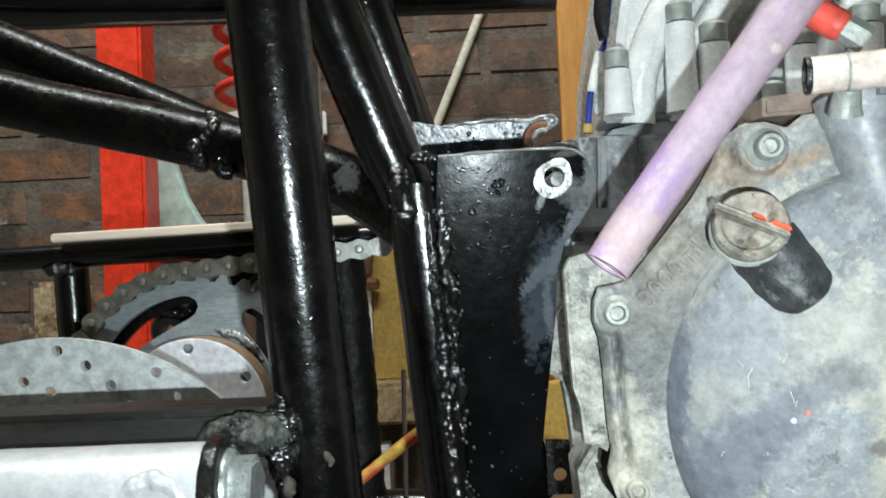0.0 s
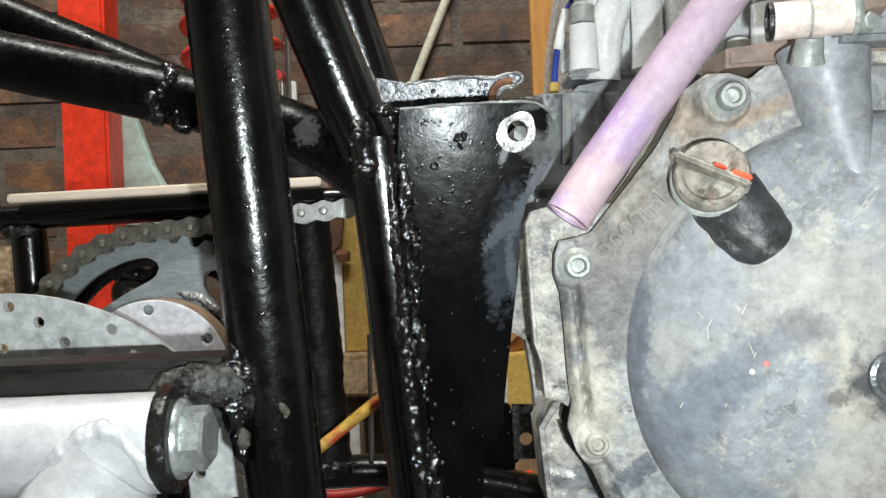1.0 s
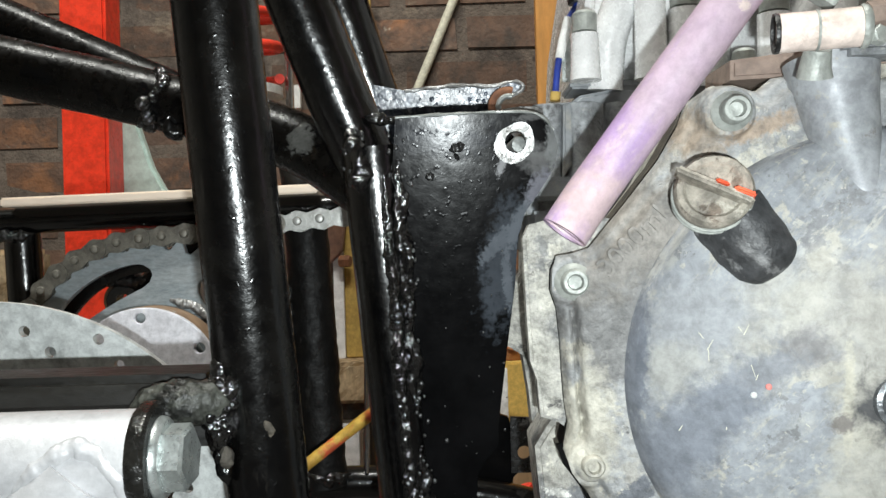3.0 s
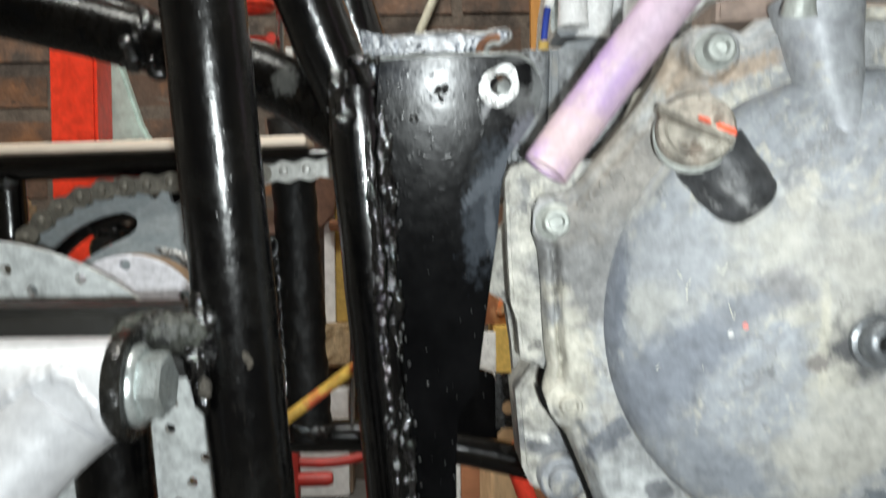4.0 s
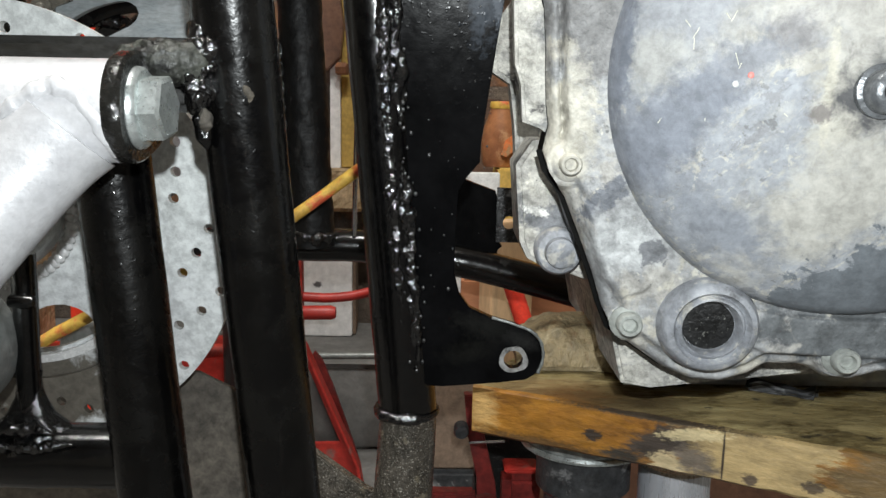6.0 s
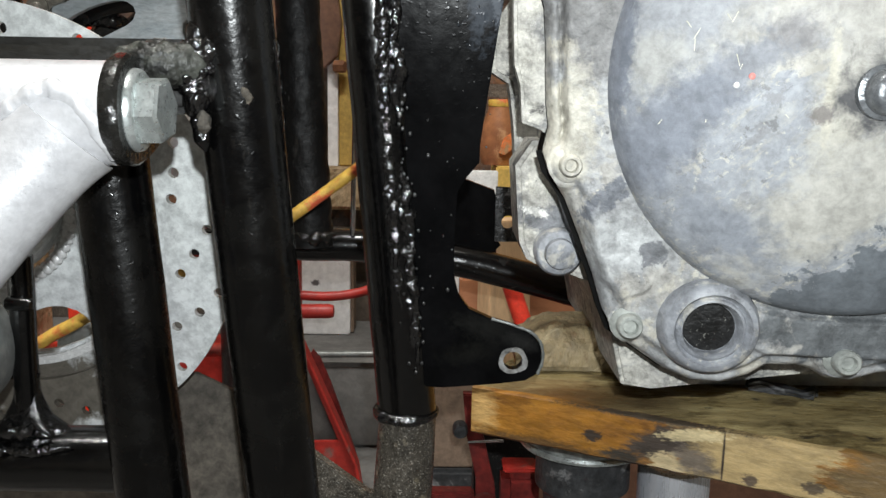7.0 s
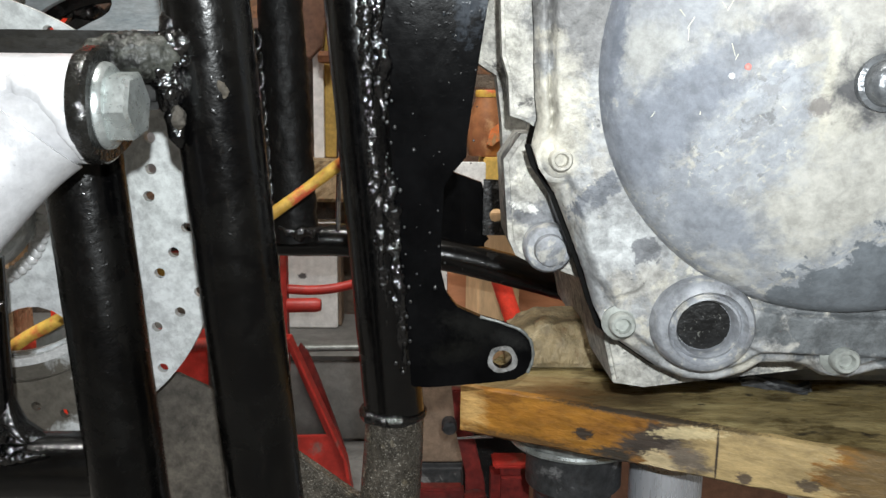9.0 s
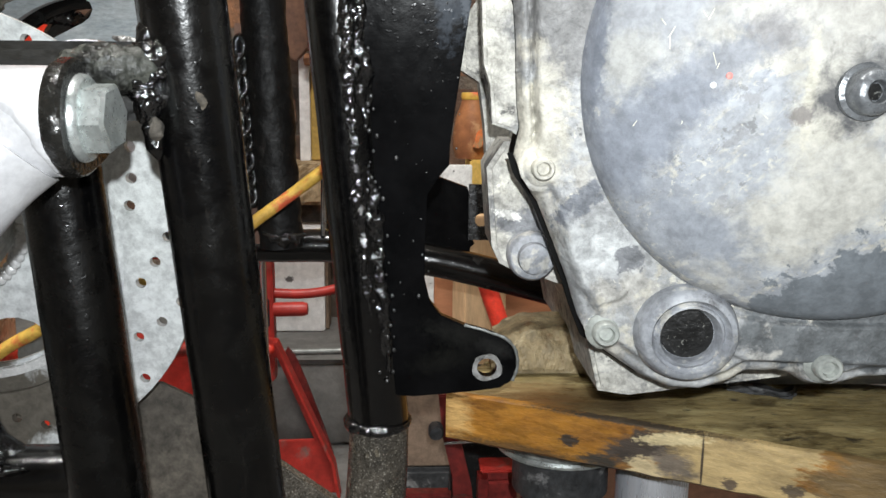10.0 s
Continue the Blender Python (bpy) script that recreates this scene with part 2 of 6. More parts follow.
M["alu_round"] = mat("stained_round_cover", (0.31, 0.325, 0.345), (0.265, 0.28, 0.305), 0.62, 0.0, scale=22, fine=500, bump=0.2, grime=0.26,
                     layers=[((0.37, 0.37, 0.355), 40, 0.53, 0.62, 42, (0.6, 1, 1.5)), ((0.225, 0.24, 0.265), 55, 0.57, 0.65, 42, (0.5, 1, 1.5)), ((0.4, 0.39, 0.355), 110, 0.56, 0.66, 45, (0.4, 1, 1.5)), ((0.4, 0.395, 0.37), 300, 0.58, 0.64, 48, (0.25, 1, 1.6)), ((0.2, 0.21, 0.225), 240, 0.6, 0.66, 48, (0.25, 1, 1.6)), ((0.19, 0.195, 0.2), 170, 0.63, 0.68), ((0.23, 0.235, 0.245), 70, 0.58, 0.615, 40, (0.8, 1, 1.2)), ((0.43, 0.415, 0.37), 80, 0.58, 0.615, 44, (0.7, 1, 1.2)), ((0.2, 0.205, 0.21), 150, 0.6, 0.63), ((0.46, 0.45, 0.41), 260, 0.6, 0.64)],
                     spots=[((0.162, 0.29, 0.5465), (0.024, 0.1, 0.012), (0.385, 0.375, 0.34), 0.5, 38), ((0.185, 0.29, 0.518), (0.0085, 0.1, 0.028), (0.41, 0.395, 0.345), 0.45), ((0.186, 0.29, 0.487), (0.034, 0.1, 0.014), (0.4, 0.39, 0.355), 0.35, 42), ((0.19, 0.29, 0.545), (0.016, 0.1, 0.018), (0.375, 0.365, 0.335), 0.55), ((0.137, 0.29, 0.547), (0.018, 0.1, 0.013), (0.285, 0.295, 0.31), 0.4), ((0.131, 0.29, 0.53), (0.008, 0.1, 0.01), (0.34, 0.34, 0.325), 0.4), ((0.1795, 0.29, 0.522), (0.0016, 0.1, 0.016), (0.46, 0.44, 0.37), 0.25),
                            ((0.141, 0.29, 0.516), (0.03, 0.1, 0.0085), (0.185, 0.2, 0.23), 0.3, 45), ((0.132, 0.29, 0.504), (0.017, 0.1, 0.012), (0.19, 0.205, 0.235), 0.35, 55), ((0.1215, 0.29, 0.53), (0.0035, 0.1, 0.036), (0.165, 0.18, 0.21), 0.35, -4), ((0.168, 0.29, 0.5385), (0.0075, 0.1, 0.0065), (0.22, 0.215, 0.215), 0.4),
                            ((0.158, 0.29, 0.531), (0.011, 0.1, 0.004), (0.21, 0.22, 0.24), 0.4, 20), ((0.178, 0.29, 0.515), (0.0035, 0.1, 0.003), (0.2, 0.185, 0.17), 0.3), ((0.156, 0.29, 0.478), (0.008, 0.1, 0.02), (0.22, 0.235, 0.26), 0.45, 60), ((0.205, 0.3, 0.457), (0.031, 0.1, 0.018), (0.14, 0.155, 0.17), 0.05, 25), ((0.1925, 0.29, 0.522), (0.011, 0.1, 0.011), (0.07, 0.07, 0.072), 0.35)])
M["alu_dark"] = mat("dark_cast_aluminium", (0.27, 0.285, 0.3), (0.19, 0.2, 0.21), 0.55, 0.2, scale=40, fine=350, bump=0.3, c=(0.36, 0.34, 0.29), cscale=30, cmin=0.55, cmax=0.7)
M["alu_dirt"] = mat("dirt_caked_casting", (0.5, 0.485, 0.43), (0.38, 0.37, 0.345), 0.8, 0.0, scale=70, fine=500, bump=0.6, depth=0.0015, grime=0.5, spots=[((0.1086, 0.375, 0.4702), (0.012, 0.03, 0.0055), (0.2, 0.205, 0.215), 0.2), ((0.1031, 0.375, 0.4734), (0.0055, 0.03, 0.0018), (0.75, 0.74, 0.7), 0.15, -15)], layers=[((0.24, 0.24, 0.235), 50, 0.54, 0.6), ((0.6, 0.58, 0.51), 90, 0.57, 0.62), ((0.13, 0.125, 0.12), 160, 0.61, 0.66)])
M["alu_bright"] = mat("bright_cast_aluminium", (0.86, 0.86, 0.86), (0.74, 0.745, 0.745), 0.26, 0.15, scale=50, fine=400, bump=0.15, grime=0.1, c=(0.55, 0.54, 0.5), cscale=60, cmin=0.66, cmax=0.78)
M["alu_post"] = mat("grey_cast_aluminium", (0.36, 0.375, 0.39), (0.28, 0.29, 0.3), 0.5, 0.15, scale=60, fine=300, bump=0.3, grime=0.5, layers=[((0.42, 0.42, 0.4), 120, 0.6, 0.65), ((0.12, 0.12, 0.125), 70, 0.56, 0.62)])
M["bolt"] = mat("dull_bolt", (0.4, 0.415, 0.385), (0.28, 0.295, 0.275), 0.5, 0.2, scale=150, fine=700, bump=0.3)
M["gasket"] = mat("brown_gasket", (0.33, 0.25, 0.2), (0.24, 0.18, 0.15), 0.8, scale=80, bump=0.4)
M["tan_cap"] = mat("muddy_oil_cap", (0.36, 0.32, 0.27), (0.26, 0.24, 0.2), 0.7, scale=90, bump=0.5, grime=0.5, layers=[((0.14, 0.11, 0.085), 120, 0.56, 0.62), ((0.45, 0.42, 0.36), 90, 0.58, 0.64)])
M["crust"] = mat("tan_crust", (0.1, 0.085, 0.065), (0.045, 0.04, 0.033), 0.8, scale=200, bump=0.5, grime=0.4)
M["guard"] = mat("dusty_grey_sheet", (0.14, 0.122, 0.1), (0.085, 0.075, 0.063), 0.7, scale=30, fine=400, bump=0.2, grime=0.5, layers=[((0.1, 0.085, 0.07), 120, 0.62, 0.68)])
M["dark_hump"] = mat("oily_dark_casting", (0.035, 0.037, 0.04), (0.06, 0.06, 0.062), 0.5, 0.1, scale=60, fine=400, bump=0.4, c=(0.2, 0.2, 0.2), cscale=60, cmin=0.56, cmax=0.62, grime=0.5)
M["pinkish"] = mat("faded_red_paint_fleck", (0.8, 0.28, 0.24), (0.7, 0.22, 0.2), 0.6, bump=0.1)
M["joint_black"] = mat("matt_joint_black", (0.0025, 0.0025, 0.0025), (0.004, 0.004, 0.0035), 0.7, scale=80, bump=0.3, spec=0.1)
M["nut_steel"] = mat("bright_worn_steel", (0.2, 0.21, 0.22), (0.13, 0.138, 0.146), 0.32, 0.4, scale=150, fine=600, bump=0.25, grime=0.4)
M["post_grey"] = mat("smooth_grey_casting", (0.37, 0.385, 0.4), (0.31, 0.32, 0.34), 0.5, 0.1, scale=50, fine=420, bump=0.1, grime=0.3, layers=[((0.4, 0.38, 0.33), 90, 0.6, 0.66), ((0.2, 0.17, 0.14), 60, 0.6, 0.66)])
M["crate"] = mat("dull_brown_carton", (0.27, 0.19, 0.135), (0.2, 0.14, 0.1), 0.85, scale=14, fine=160, bump=0.2, grime=0.4)
M["alu_ring"] = mat("blue_grey_casting", (0.3, 0.31, 0.33), (0.22, 0.23, 0.25), 0.55, 0.0, scale=50, fine=400, bump=0.4, grime=0.4, layers=[((0.42, 0.41, 0.38), 90, 0.55, 0.6), ((0.13, 0.13, 0.135), 120, 0.6, 0.66)])
M["orange_label"] = mat("orange_label", (0.9, 0.28, 0.08), (0.75, 0.2, 0.06), 0.6, scale=30, bump=0.1, layers=[((0.5, 0.3, 0.15), 60, 0.5, 0.6)])
M["orange"] = mat("orange_paint_mark", (0.9, 0.12, 0.04), (0.75, 0.1, 0.04), 0.5, scale=200, bump=0.3)
M["purple"] = mat("faded_purple_rubber", (0.43, 0.31, 0.43), (0.48, 0.37, 0.43), 0.5, scale=25, fine=500, bump=0.15, grime=0.15,
                  layers=[((0.39, 0.265, 0.455), 30, 0.5, 0.58, 53, (0.3, 1, 1.2)), ((0.55, 0.44, 0.45), 40, 0.58, 0.64, 53, (0.4, 1, 1)), ((0.62, 0.5, 0.5), 120, 0.7, 0.74)],
                  spots=[((0.106, 0.3, 0.583), (0.012, 0.05, 0.013), (0.52, 0.39, 0.41), 0.5), ((0.15, 0.285, 0.64), (0.002, 0.05, 0.0015), (0.66, 0.55, 0.52), 0.3)])
M["pink"] = mat("pale_pink_hose", (0.72, 0.6, 0.54), (0.64, 0.54, 0.48), 0.5, scale=60, bump=0.25, grime=0.25, layers=[((0.42, 0.33, 0.26), 90, 0.57, 0.66), ((0.8, 0.72, 0.66), 70, 0.58, 0.66)])
M["redrub"] = mat("red_rubber_cap", (0.75, 0.1, 0.07), (0.6, 0.07, 0.05), 0.5, scale=60, bump=0.15)
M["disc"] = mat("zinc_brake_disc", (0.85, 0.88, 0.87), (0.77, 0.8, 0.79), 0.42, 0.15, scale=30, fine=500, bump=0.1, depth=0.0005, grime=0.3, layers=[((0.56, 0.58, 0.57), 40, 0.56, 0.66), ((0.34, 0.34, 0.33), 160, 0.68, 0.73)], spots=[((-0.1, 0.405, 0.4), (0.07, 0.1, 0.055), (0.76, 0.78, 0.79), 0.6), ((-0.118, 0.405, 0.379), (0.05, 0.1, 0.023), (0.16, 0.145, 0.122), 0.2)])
M["sprocket"] = mat("blued_steel", (0.3, 0.35, 0.38), (0.42, 0.46, 0.48), 0.42, 0.3, scale=40, fine=600, bump=0.15, stretch=(1, 1, 3))
M["tan_rim"] = mat("brown_stained_steel", (0.36, 0.24, 0.15), (0.26, 0.17, 0.11), 0.5, 0.3, scale=60, fine=400, bump=0.2, layers=[((0.5, 0.45, 0.38), 60, 0.56, 0.64)])
M["hub"] = mat("machined_hub", (0.88, 0.87, 0.92), (0.8, 0.79, 0.84), 0.5, 0.1, scale=60, fine=700, bump=0.1)
M["chain"] = mat("greasy_chain_steel", (0.25, 0.235, 0.2), (0.12, 0.112, 0.095), 0.4, 0.4, scale=150, fine=600, bump=0.3)
M["chain_clean"] = mat("clean_chain_steel", (0.5, 0.5, 0.48), (0.36, 0.36, 0.34), 0.4, 0.4, scale=150, fine=600, bump=0.2)
M["red"] = mat("red_gloss_paint", (0.93, 0.06, 0.025), (0.84, 0.05, 0.02), 0.35, scale=20, fine=300, bump=0.1)
M["red_dirty"] = mat("worn_red_paint", (0.5, 0.035, 0.025), (0.36, 0.028, 0.02), 0.45, scale=30, fine=300, bump=0.15, c=(0.2, 0.14, 0.12), cscale=25, cmin=0.6, cmax=0.75)
M["red_dark"] = mat("grimy_dark_red_paint", (0.26, 0.025, 0.02), (0.16, 0.02, 0.018), 0.5, scale=30, fine=300, bump=0.2, grime=0.4, layers=[((0.1, 0.07, 0.06), 30, 0.58, 0.68)])
M["brick"] = mat("old_brick", (0.19, 0.105, 0.066), (0.14, 0.09, 0.066), 0.9, scale=7, fine=110, bump=0.6, depth=0.005, layers=[((0.31, 0.145, 0.07), 5, 0.52, 0.6), ((0.3, 0.23, 0.165), 9, 0.56, 0.64), ((0.075, 0.058, 0.048), 6, 0.5, 0.6), ((0.34, 0.29, 0.23), 24, 0.63, 0.69), ((0.05, 0.038, 0.032), 16, 0.6, 0.66)], obj_var=0.3, place=True)
M["mortar"] = mat("old_mortar", (0.17, 0.135, 0.108), (0.12, 0.095, 0.077), 0.95, scale=20, fine=200, bump=0.8, depth=0.004, layers=[((0.25, 0.2, 0.15), 9, 0.56, 0.64), ((0.07, 0.055, 0.046), 6, 0.5, 0.6), ((0.05, 0.038, 0.032), 16, 0.6, 0.66)], place=True)
M["concrete"] = mat("concrete_floor", (0.2, 0.195, 0.185), (0.14, 0.135, 0.13), 0.8, scale=6, fine=120, bump=0.3, depth=0.003, c=(0.08, 0.075, 0.07), cscale=3, cmin=0.55, cmax=0.75)
M["plaster"] = mat("plaster", (0.55, 0.53, 0.48), (0.48, 0.46, 0.42), 0.9, scale=4, fine=100, bump=0.3, depth=0.003)
M["plank"] = mat("oily_pine", (0.42, 0.19, 0.028), (0.29, 0.115, 0.014), 0.5, scale=38, fine=260, bump=0.5, depth=0.0012, stretch=(0.4, 1, 1.6), grime=0.35,
                 layers=[((0.15, 0.058, 0.01), 40, 0.53, 0.66), ((0.4, 0.22, 0.06), 120, 0.6, 0.68), ((0.1, 0.06, 0.03), 60, 0.67, 0.72), ((0.12, 0.075, 0.04), 200, 0.68, 0.72)],
                 spots=[((0.262, 0.36, 0.36), (0.03, 0.2, 0.06), (0.2, 0.13, 0.055), 0.25), ((0.208, 0.39, 0.36), (0.031, 0.2, 0.06), (0.52, 0.375, 0.175), 0.08), ((0.168, 0.41, 0.36), (0.018, 0.1, 0.009), (0.06, 0.045, 0.035), 0.3, 35), ((0.152, 0.42, 0.35), (0.008, 0.1, 0.005), (0.05, 0.04, 0.03), 0.2), ((0.14, 0.42, 0.359), (0.0045, 0.1, 0.003), (0.05, 0.035, 0.025), 0.15), ((0.088, 0.45, 0.362), (0.007, 0.1, 0.012), (0.54, 0.33, 0.12), 0.4), ((0.165, 0.41, 0.373), (0.04, 0.1, 0.0016), (0.06, 0.045, 0.03), 0.4), ((0.115, 0.43, 0.35), (0.03, 0.1, 0.003), (0.14, 0.07, 0.02), 0.4), ((0.182, 0.41, 0.368), (0.014, 0.1, 0.003), (0.74, 0.6, 0.34), 0.2, 10), ((0.172, 0.41, 0.352), (0.007, 0.1, 0.006), (0.66, 0.52, 0.3), 0.2), ((0.183, 0.4, 0.356), (0.009, 0.1, 0.006), (0.2, 0.16, 0.12), 0.35, -30), ((0.205, 0.39, 0.352), (0.003, 0.1, 0.003), (0.12, 0.085, 0.055), 0.2), ((0.228, 0.38, 0.354), (0.004, 0.1, 0.003), (0.14, 0.1, 0.06), 0.2), ((0.194, 0.4, 0.36), (0.0005, 0.1, 0.014), (0.05, 0.035, 0.025), 0.3)])
M["plank_top"] = mat("grimy_plank_top", (0.4, 0.315, 0.155), (0.27, 0.205, 0.09), 0.3, scale=40, fine=220, bump=0.5, depth=0.0015, stretch=(0.35, 1, 1), grime=0.3, rough_var=0.2,
                     layers=[((0.11, 0.08, 0.035), 34, 0.5, 0.6, -27, (0.35, 1.1, 1)), ((0.48, 0.4, 0.2), 40, 0.56, 0.66, -27, (0.45, 1.1, 1)), ((0.05, 0.04, 0.025), 50, 0.6, 0.66, -27, (0.45, 1.1, 1)), ((0.62, 0.56, 0.42), 110, 0.69, 0.73, -27, (0.3, 1, 1))], spots=[((0.124, 0.425, 0.38), (0.03, 0.03, 0.05), (0.17, 0.085, 0.028), 0.6), ((0.165, 0.43, 0.38), (0.02, 0.02, 0.05), (0.1, 0.07, 0.035), 0.7)])
M["log"] = mat("split_log", (0.33, 0.26, 0.15), (0.24, 0.185, 0.1), 0.6, scale=30, fine=260, bump=0.8, depth=0.003, stretch=(1, 1, 0.5), grime=0.4, layers=[((0.46, 0.38, 0.24), 60, 0.54, 0.62, 32, (0.3, 1, 1.8)), ((0.16, 0.085, 0.03), 40, 0.56, 0.64), ((0.07, 0.05, 0.03), 60, 0.63, 0.68)])
M["block"] = mat("sawn_wood_block", (0.6, 0.44, 0.27), (0.45, 0.33, 0.19), 0.75, scale=35, fine=260, bump=0.8, depth=0.003, stretch=(1, 1, 0.4), grime=0.4, layers=[((0.3, 0.2, 0.1), 45, 0.5, 0.56, 32, (0.3, 1, 1.8)), ((0.75, 0.62, 0.42), 70, 0.57, 0.63, 32, (0.3, 1, 1.8)), ((0.12, 0.08, 0.045), 40, 0.62, 0.68)])
M["pale_wood"] = mat("sawn_pale_batten", (0.62, 0.42, 0.24), (0.5, 0.32, 0.17), 0.7, scale=30, fine=240, bump=0.3, stretch=(1, 1, 0.2), grime=0.25)
M["lath"] = mat("pale_lath", (0.95, 0.83, 0.7), (0.92, 0.76, 0.62), 0.6, scale=30, fine=300, bump=0.2, stretch=(0.2, 1, 1), grime=0.1)
M["plywood"] = mat("orange_plywood", (0.72, 0.36, 0.1), (0.58, 0.26, 0.06), 0.65, scale=10, fine=120, bump=0.3, stretch=(1, 1, 0.2))
M["mint"] = mat("mint_plastic", (0.55, 0.68, 0.62), (0.5, 0.63, 0.58), 0.45, scale=10, fine=200, bump=0.05)
M["white"] = mat("white_plastic", (0.8, 0.8, 0.78), (0.72, 0.72, 0.7), 0.5, scale=15, bump=0.05)
M["white_card"] = mat("smudged_white_card", (0.85, 0.83, 0.82), (0.78, 0.76, 0.75), 0.6, scale=12, fine=200, bump=0.05, grime=0.15, layers=[((0.55, 0.5, 0.5), 25, 0.6, 0.68)], spots=[((-0.126, 1.4, 0.217), (0.007, 0.1, 0.005), (0.12, 0.11, 0.11), 0.2)])
M["cream"] = mat("cream_rod", (0.72, 0.7, 0.56), (0.66, 0.63, 0.5), 0.5, scale=30, bump=0.05)
M["yellow"] = mat("ochre_cardboard", (0.56, 0.38, 0.105), (0.48, 0.32, 0.085), 0.8, scale=20, bump=0.1)
M["cardboard"] = mat("dull_cardboard", (0.78, 0.53, 0.14), (0.66, 0.44, 0.11), 0.8, scale=20, bump=0.1)
M["blue"] = mat("blue_wire", (0.03, 0.06, 0.35), (0.025, 0.05, 0.3), 0.4, bump=0.05)
M["cable"] = mat("yellow_braided_cable", (0.75, 0.48, 0.09), (0.6, 0.35, 0.06), 0.6, scale=120, bump=0.5, c=(0.7, 0.12, 0.05), cscale=45, cmin=0.5, cmax=0.6)
M["chrome"] = mat("chromed_steel", (0.7, 0.7, 0.72), (0.6, 0.6, 0.62), 0.15, 0.95, bump=0.03)
M["grey_tube"] = mat("grey_primer", (0.085, 0.074, 0.06), (0.045, 0.039, 0.031), 0.3, 0.1, scale=60, fine=900, bump=0.5, speck=(0.3, 0.28, 0.24), speck_scale=1400, speck_at=0.62, grime=0.5, layers=[((0.2, 0.17, 0.12), 60, 0.58, 0.64)])
M["grey_metal"] = mat("dull_grey_metal", (0.3, 0.31, 0.3), (0.22, 0.23, 0.22), 0.45, 0.5, scale=40, bump=0.2)
M["saddle"] = mat("worn_pale_steel", (0.36, 0.37, 0.36), (0.24, 0.25, 0.24), 0.4, 0.3, scale=60, fine=400, bump=0.2, grime=0.4, layers=[((0.1, 0.1, 0.1), 60, 0.56, 0.64)])
M["bright_steel"] = mat("ground_bright_steel", (0.75, 0.77, 0.82), (0.66, 0.68, 0.73), 0.3, 0.5, scale=40, fine=600, bump=0.05, stretch=(1, 1, 0.1), grime=0.1)
M["rust"] = mat("rusty_steel", (0.3, 0.13, 0.06), (0.16, 0.07, 0.04), 0.8, 0.1, scale=80, bump=0.5)
M["void"] = mat("speckled_black", (0.006, 0.006, 0.006), (0.011, 0.011, 0.011), 0.4, scale=80, bump=0.5, speck=(0.12, 0.12, 0.11), speck_scale=900, speck_at=0.66)
M["brown"] = mat("brown_wrapped_thing", (0.2, 0.1, 0.06), (0.12, 0.06, 0.04), 0.6, scale=30, bump=0.3)
M["orange_board"] = mat("stained_board", (0.42, 0.18, 0.085), (0.3, 0.12, 0.055), 0.7, scale=14, fine=160, bump=0.3, stretch=(0.3, 1, 1))
M["amber"] = mat("amber_brown_plastic", (0.4, 0.17, 0.07), (0.26, 0.1, 0.045), 0.4, scale=30, fine=200, bump=0.1, layers=[((0.5, 0.28, 0.14), 40, 0.55, 0.66)])
M["red_bright"] = mat("bright_red_plastic", (0.85, 0.06, 0.03), (0.75, 0.05, 0.03), 0.4, bump=0.05)


# ---- mesh helpers ----
def part(name, bm, material, parent=None, label="", sharp=38):
    """Links a bmesh as one mesh object, under a thing or a part."""
    bmesh.ops.recalc_face_normals(bm, faces=bm.faces)
    me = bpy.data.meshes.new(name)
    bm.to_mesh(me)
    bm.free()
    me.polygons.foreach_set("use_smooth", [True] * len(me.polygons))
    me.set_sharp_from_angle(angle=radians(sharp))
    me.materials.append(material)
    ob = new(name, me)
    if parent:
        ob.parent = parent
    if label:
        ob["label"] = label
    return ob


def thing(name, label, category, group="", kind=""):
    return tagged(new(name), label, category, group, kind)


def spline(pts, n=10):
    """A smooth line through points (Catmull-Rom)."""
    p = [Vector(v) for v in pts]
    p = [2 * p[0] - p[1]] + p + [2 * p[-1] - p[-2]]
    out = []
    for a, b, c, d in zip(p, p[1:], p[2:], p[3:]):
        for k in range(n):
            t = k / n
            out.append(0.5 * ((2 * b) + (c - a) * t + (2 * a - 5 * b + 4 * c - d) * t * t + (3 * b - a - 3 * c + d) * t ** 3))
    return out + [p[-2]]


def tube(pts, r, seg=24, rough=0.0, hollow=0.0, bm=None, freq=60.0):
    """A round bar or pipe along points; r is a number or one for each point. hollow: the wall's thickness, with an open end."""
    bm = bm or bmesh.new()
    p = [Vector(v) for v in pts]
    rr = r if isinstance(r, (list, tuple)) else [r] * len(p)
    up = None
    rings = []
    for i, v in enumerate(p):
        d = (p[min(i + 1, len(p) - 1)] - p[max(i - 1, 0)]).normalized()
        if up is None:
            up = d.orthogonal().normalized()
        up = (up - d * up.dot(d)).normalized()
        side = d.cross(up)
        ring = []
        for k in range(seg):
            a = 2 * math.pi * k / seg
            o = up * math.cos(a) + side * math.sin(a)
            q = v + o * rr[i]
            if rough:
                q += o * rough * noise.noise(q * freq)
            ring.append(bm.verts.new(q))
        rings.append(ring)
    for a, b in zip(rings, rings[1:]):
        for k in range(seg):
            bm.faces.new((a[k], a[(k + 1) % seg], b[(k + 1) % seg], b[k]))
    if hollow:
        d = (p[1] - p[0]).normalized()
        inner, deep = [], []
        for k, v in enumerate(rings[0]):
            q = p[0] + (v.co - p[0]) * (1 - hollow / rr[0])
            inner.append(bm.verts.new(q))
            deep.append(bm.verts.new(q + d * rr[0] * 4))
        for k in range(seg):
            j = (k + 1) % seg
            bm.faces.new((rings[0][k], rings[0][j], inner[j], inner[k]))
            bm.faces.new((inner[k], inner[j], deep[j], deep[k]))
        bm.faces.new(deep)
    else:
        bm.faces.new(rings[0])
    bm.faces.new(rings[-1])
    return bm


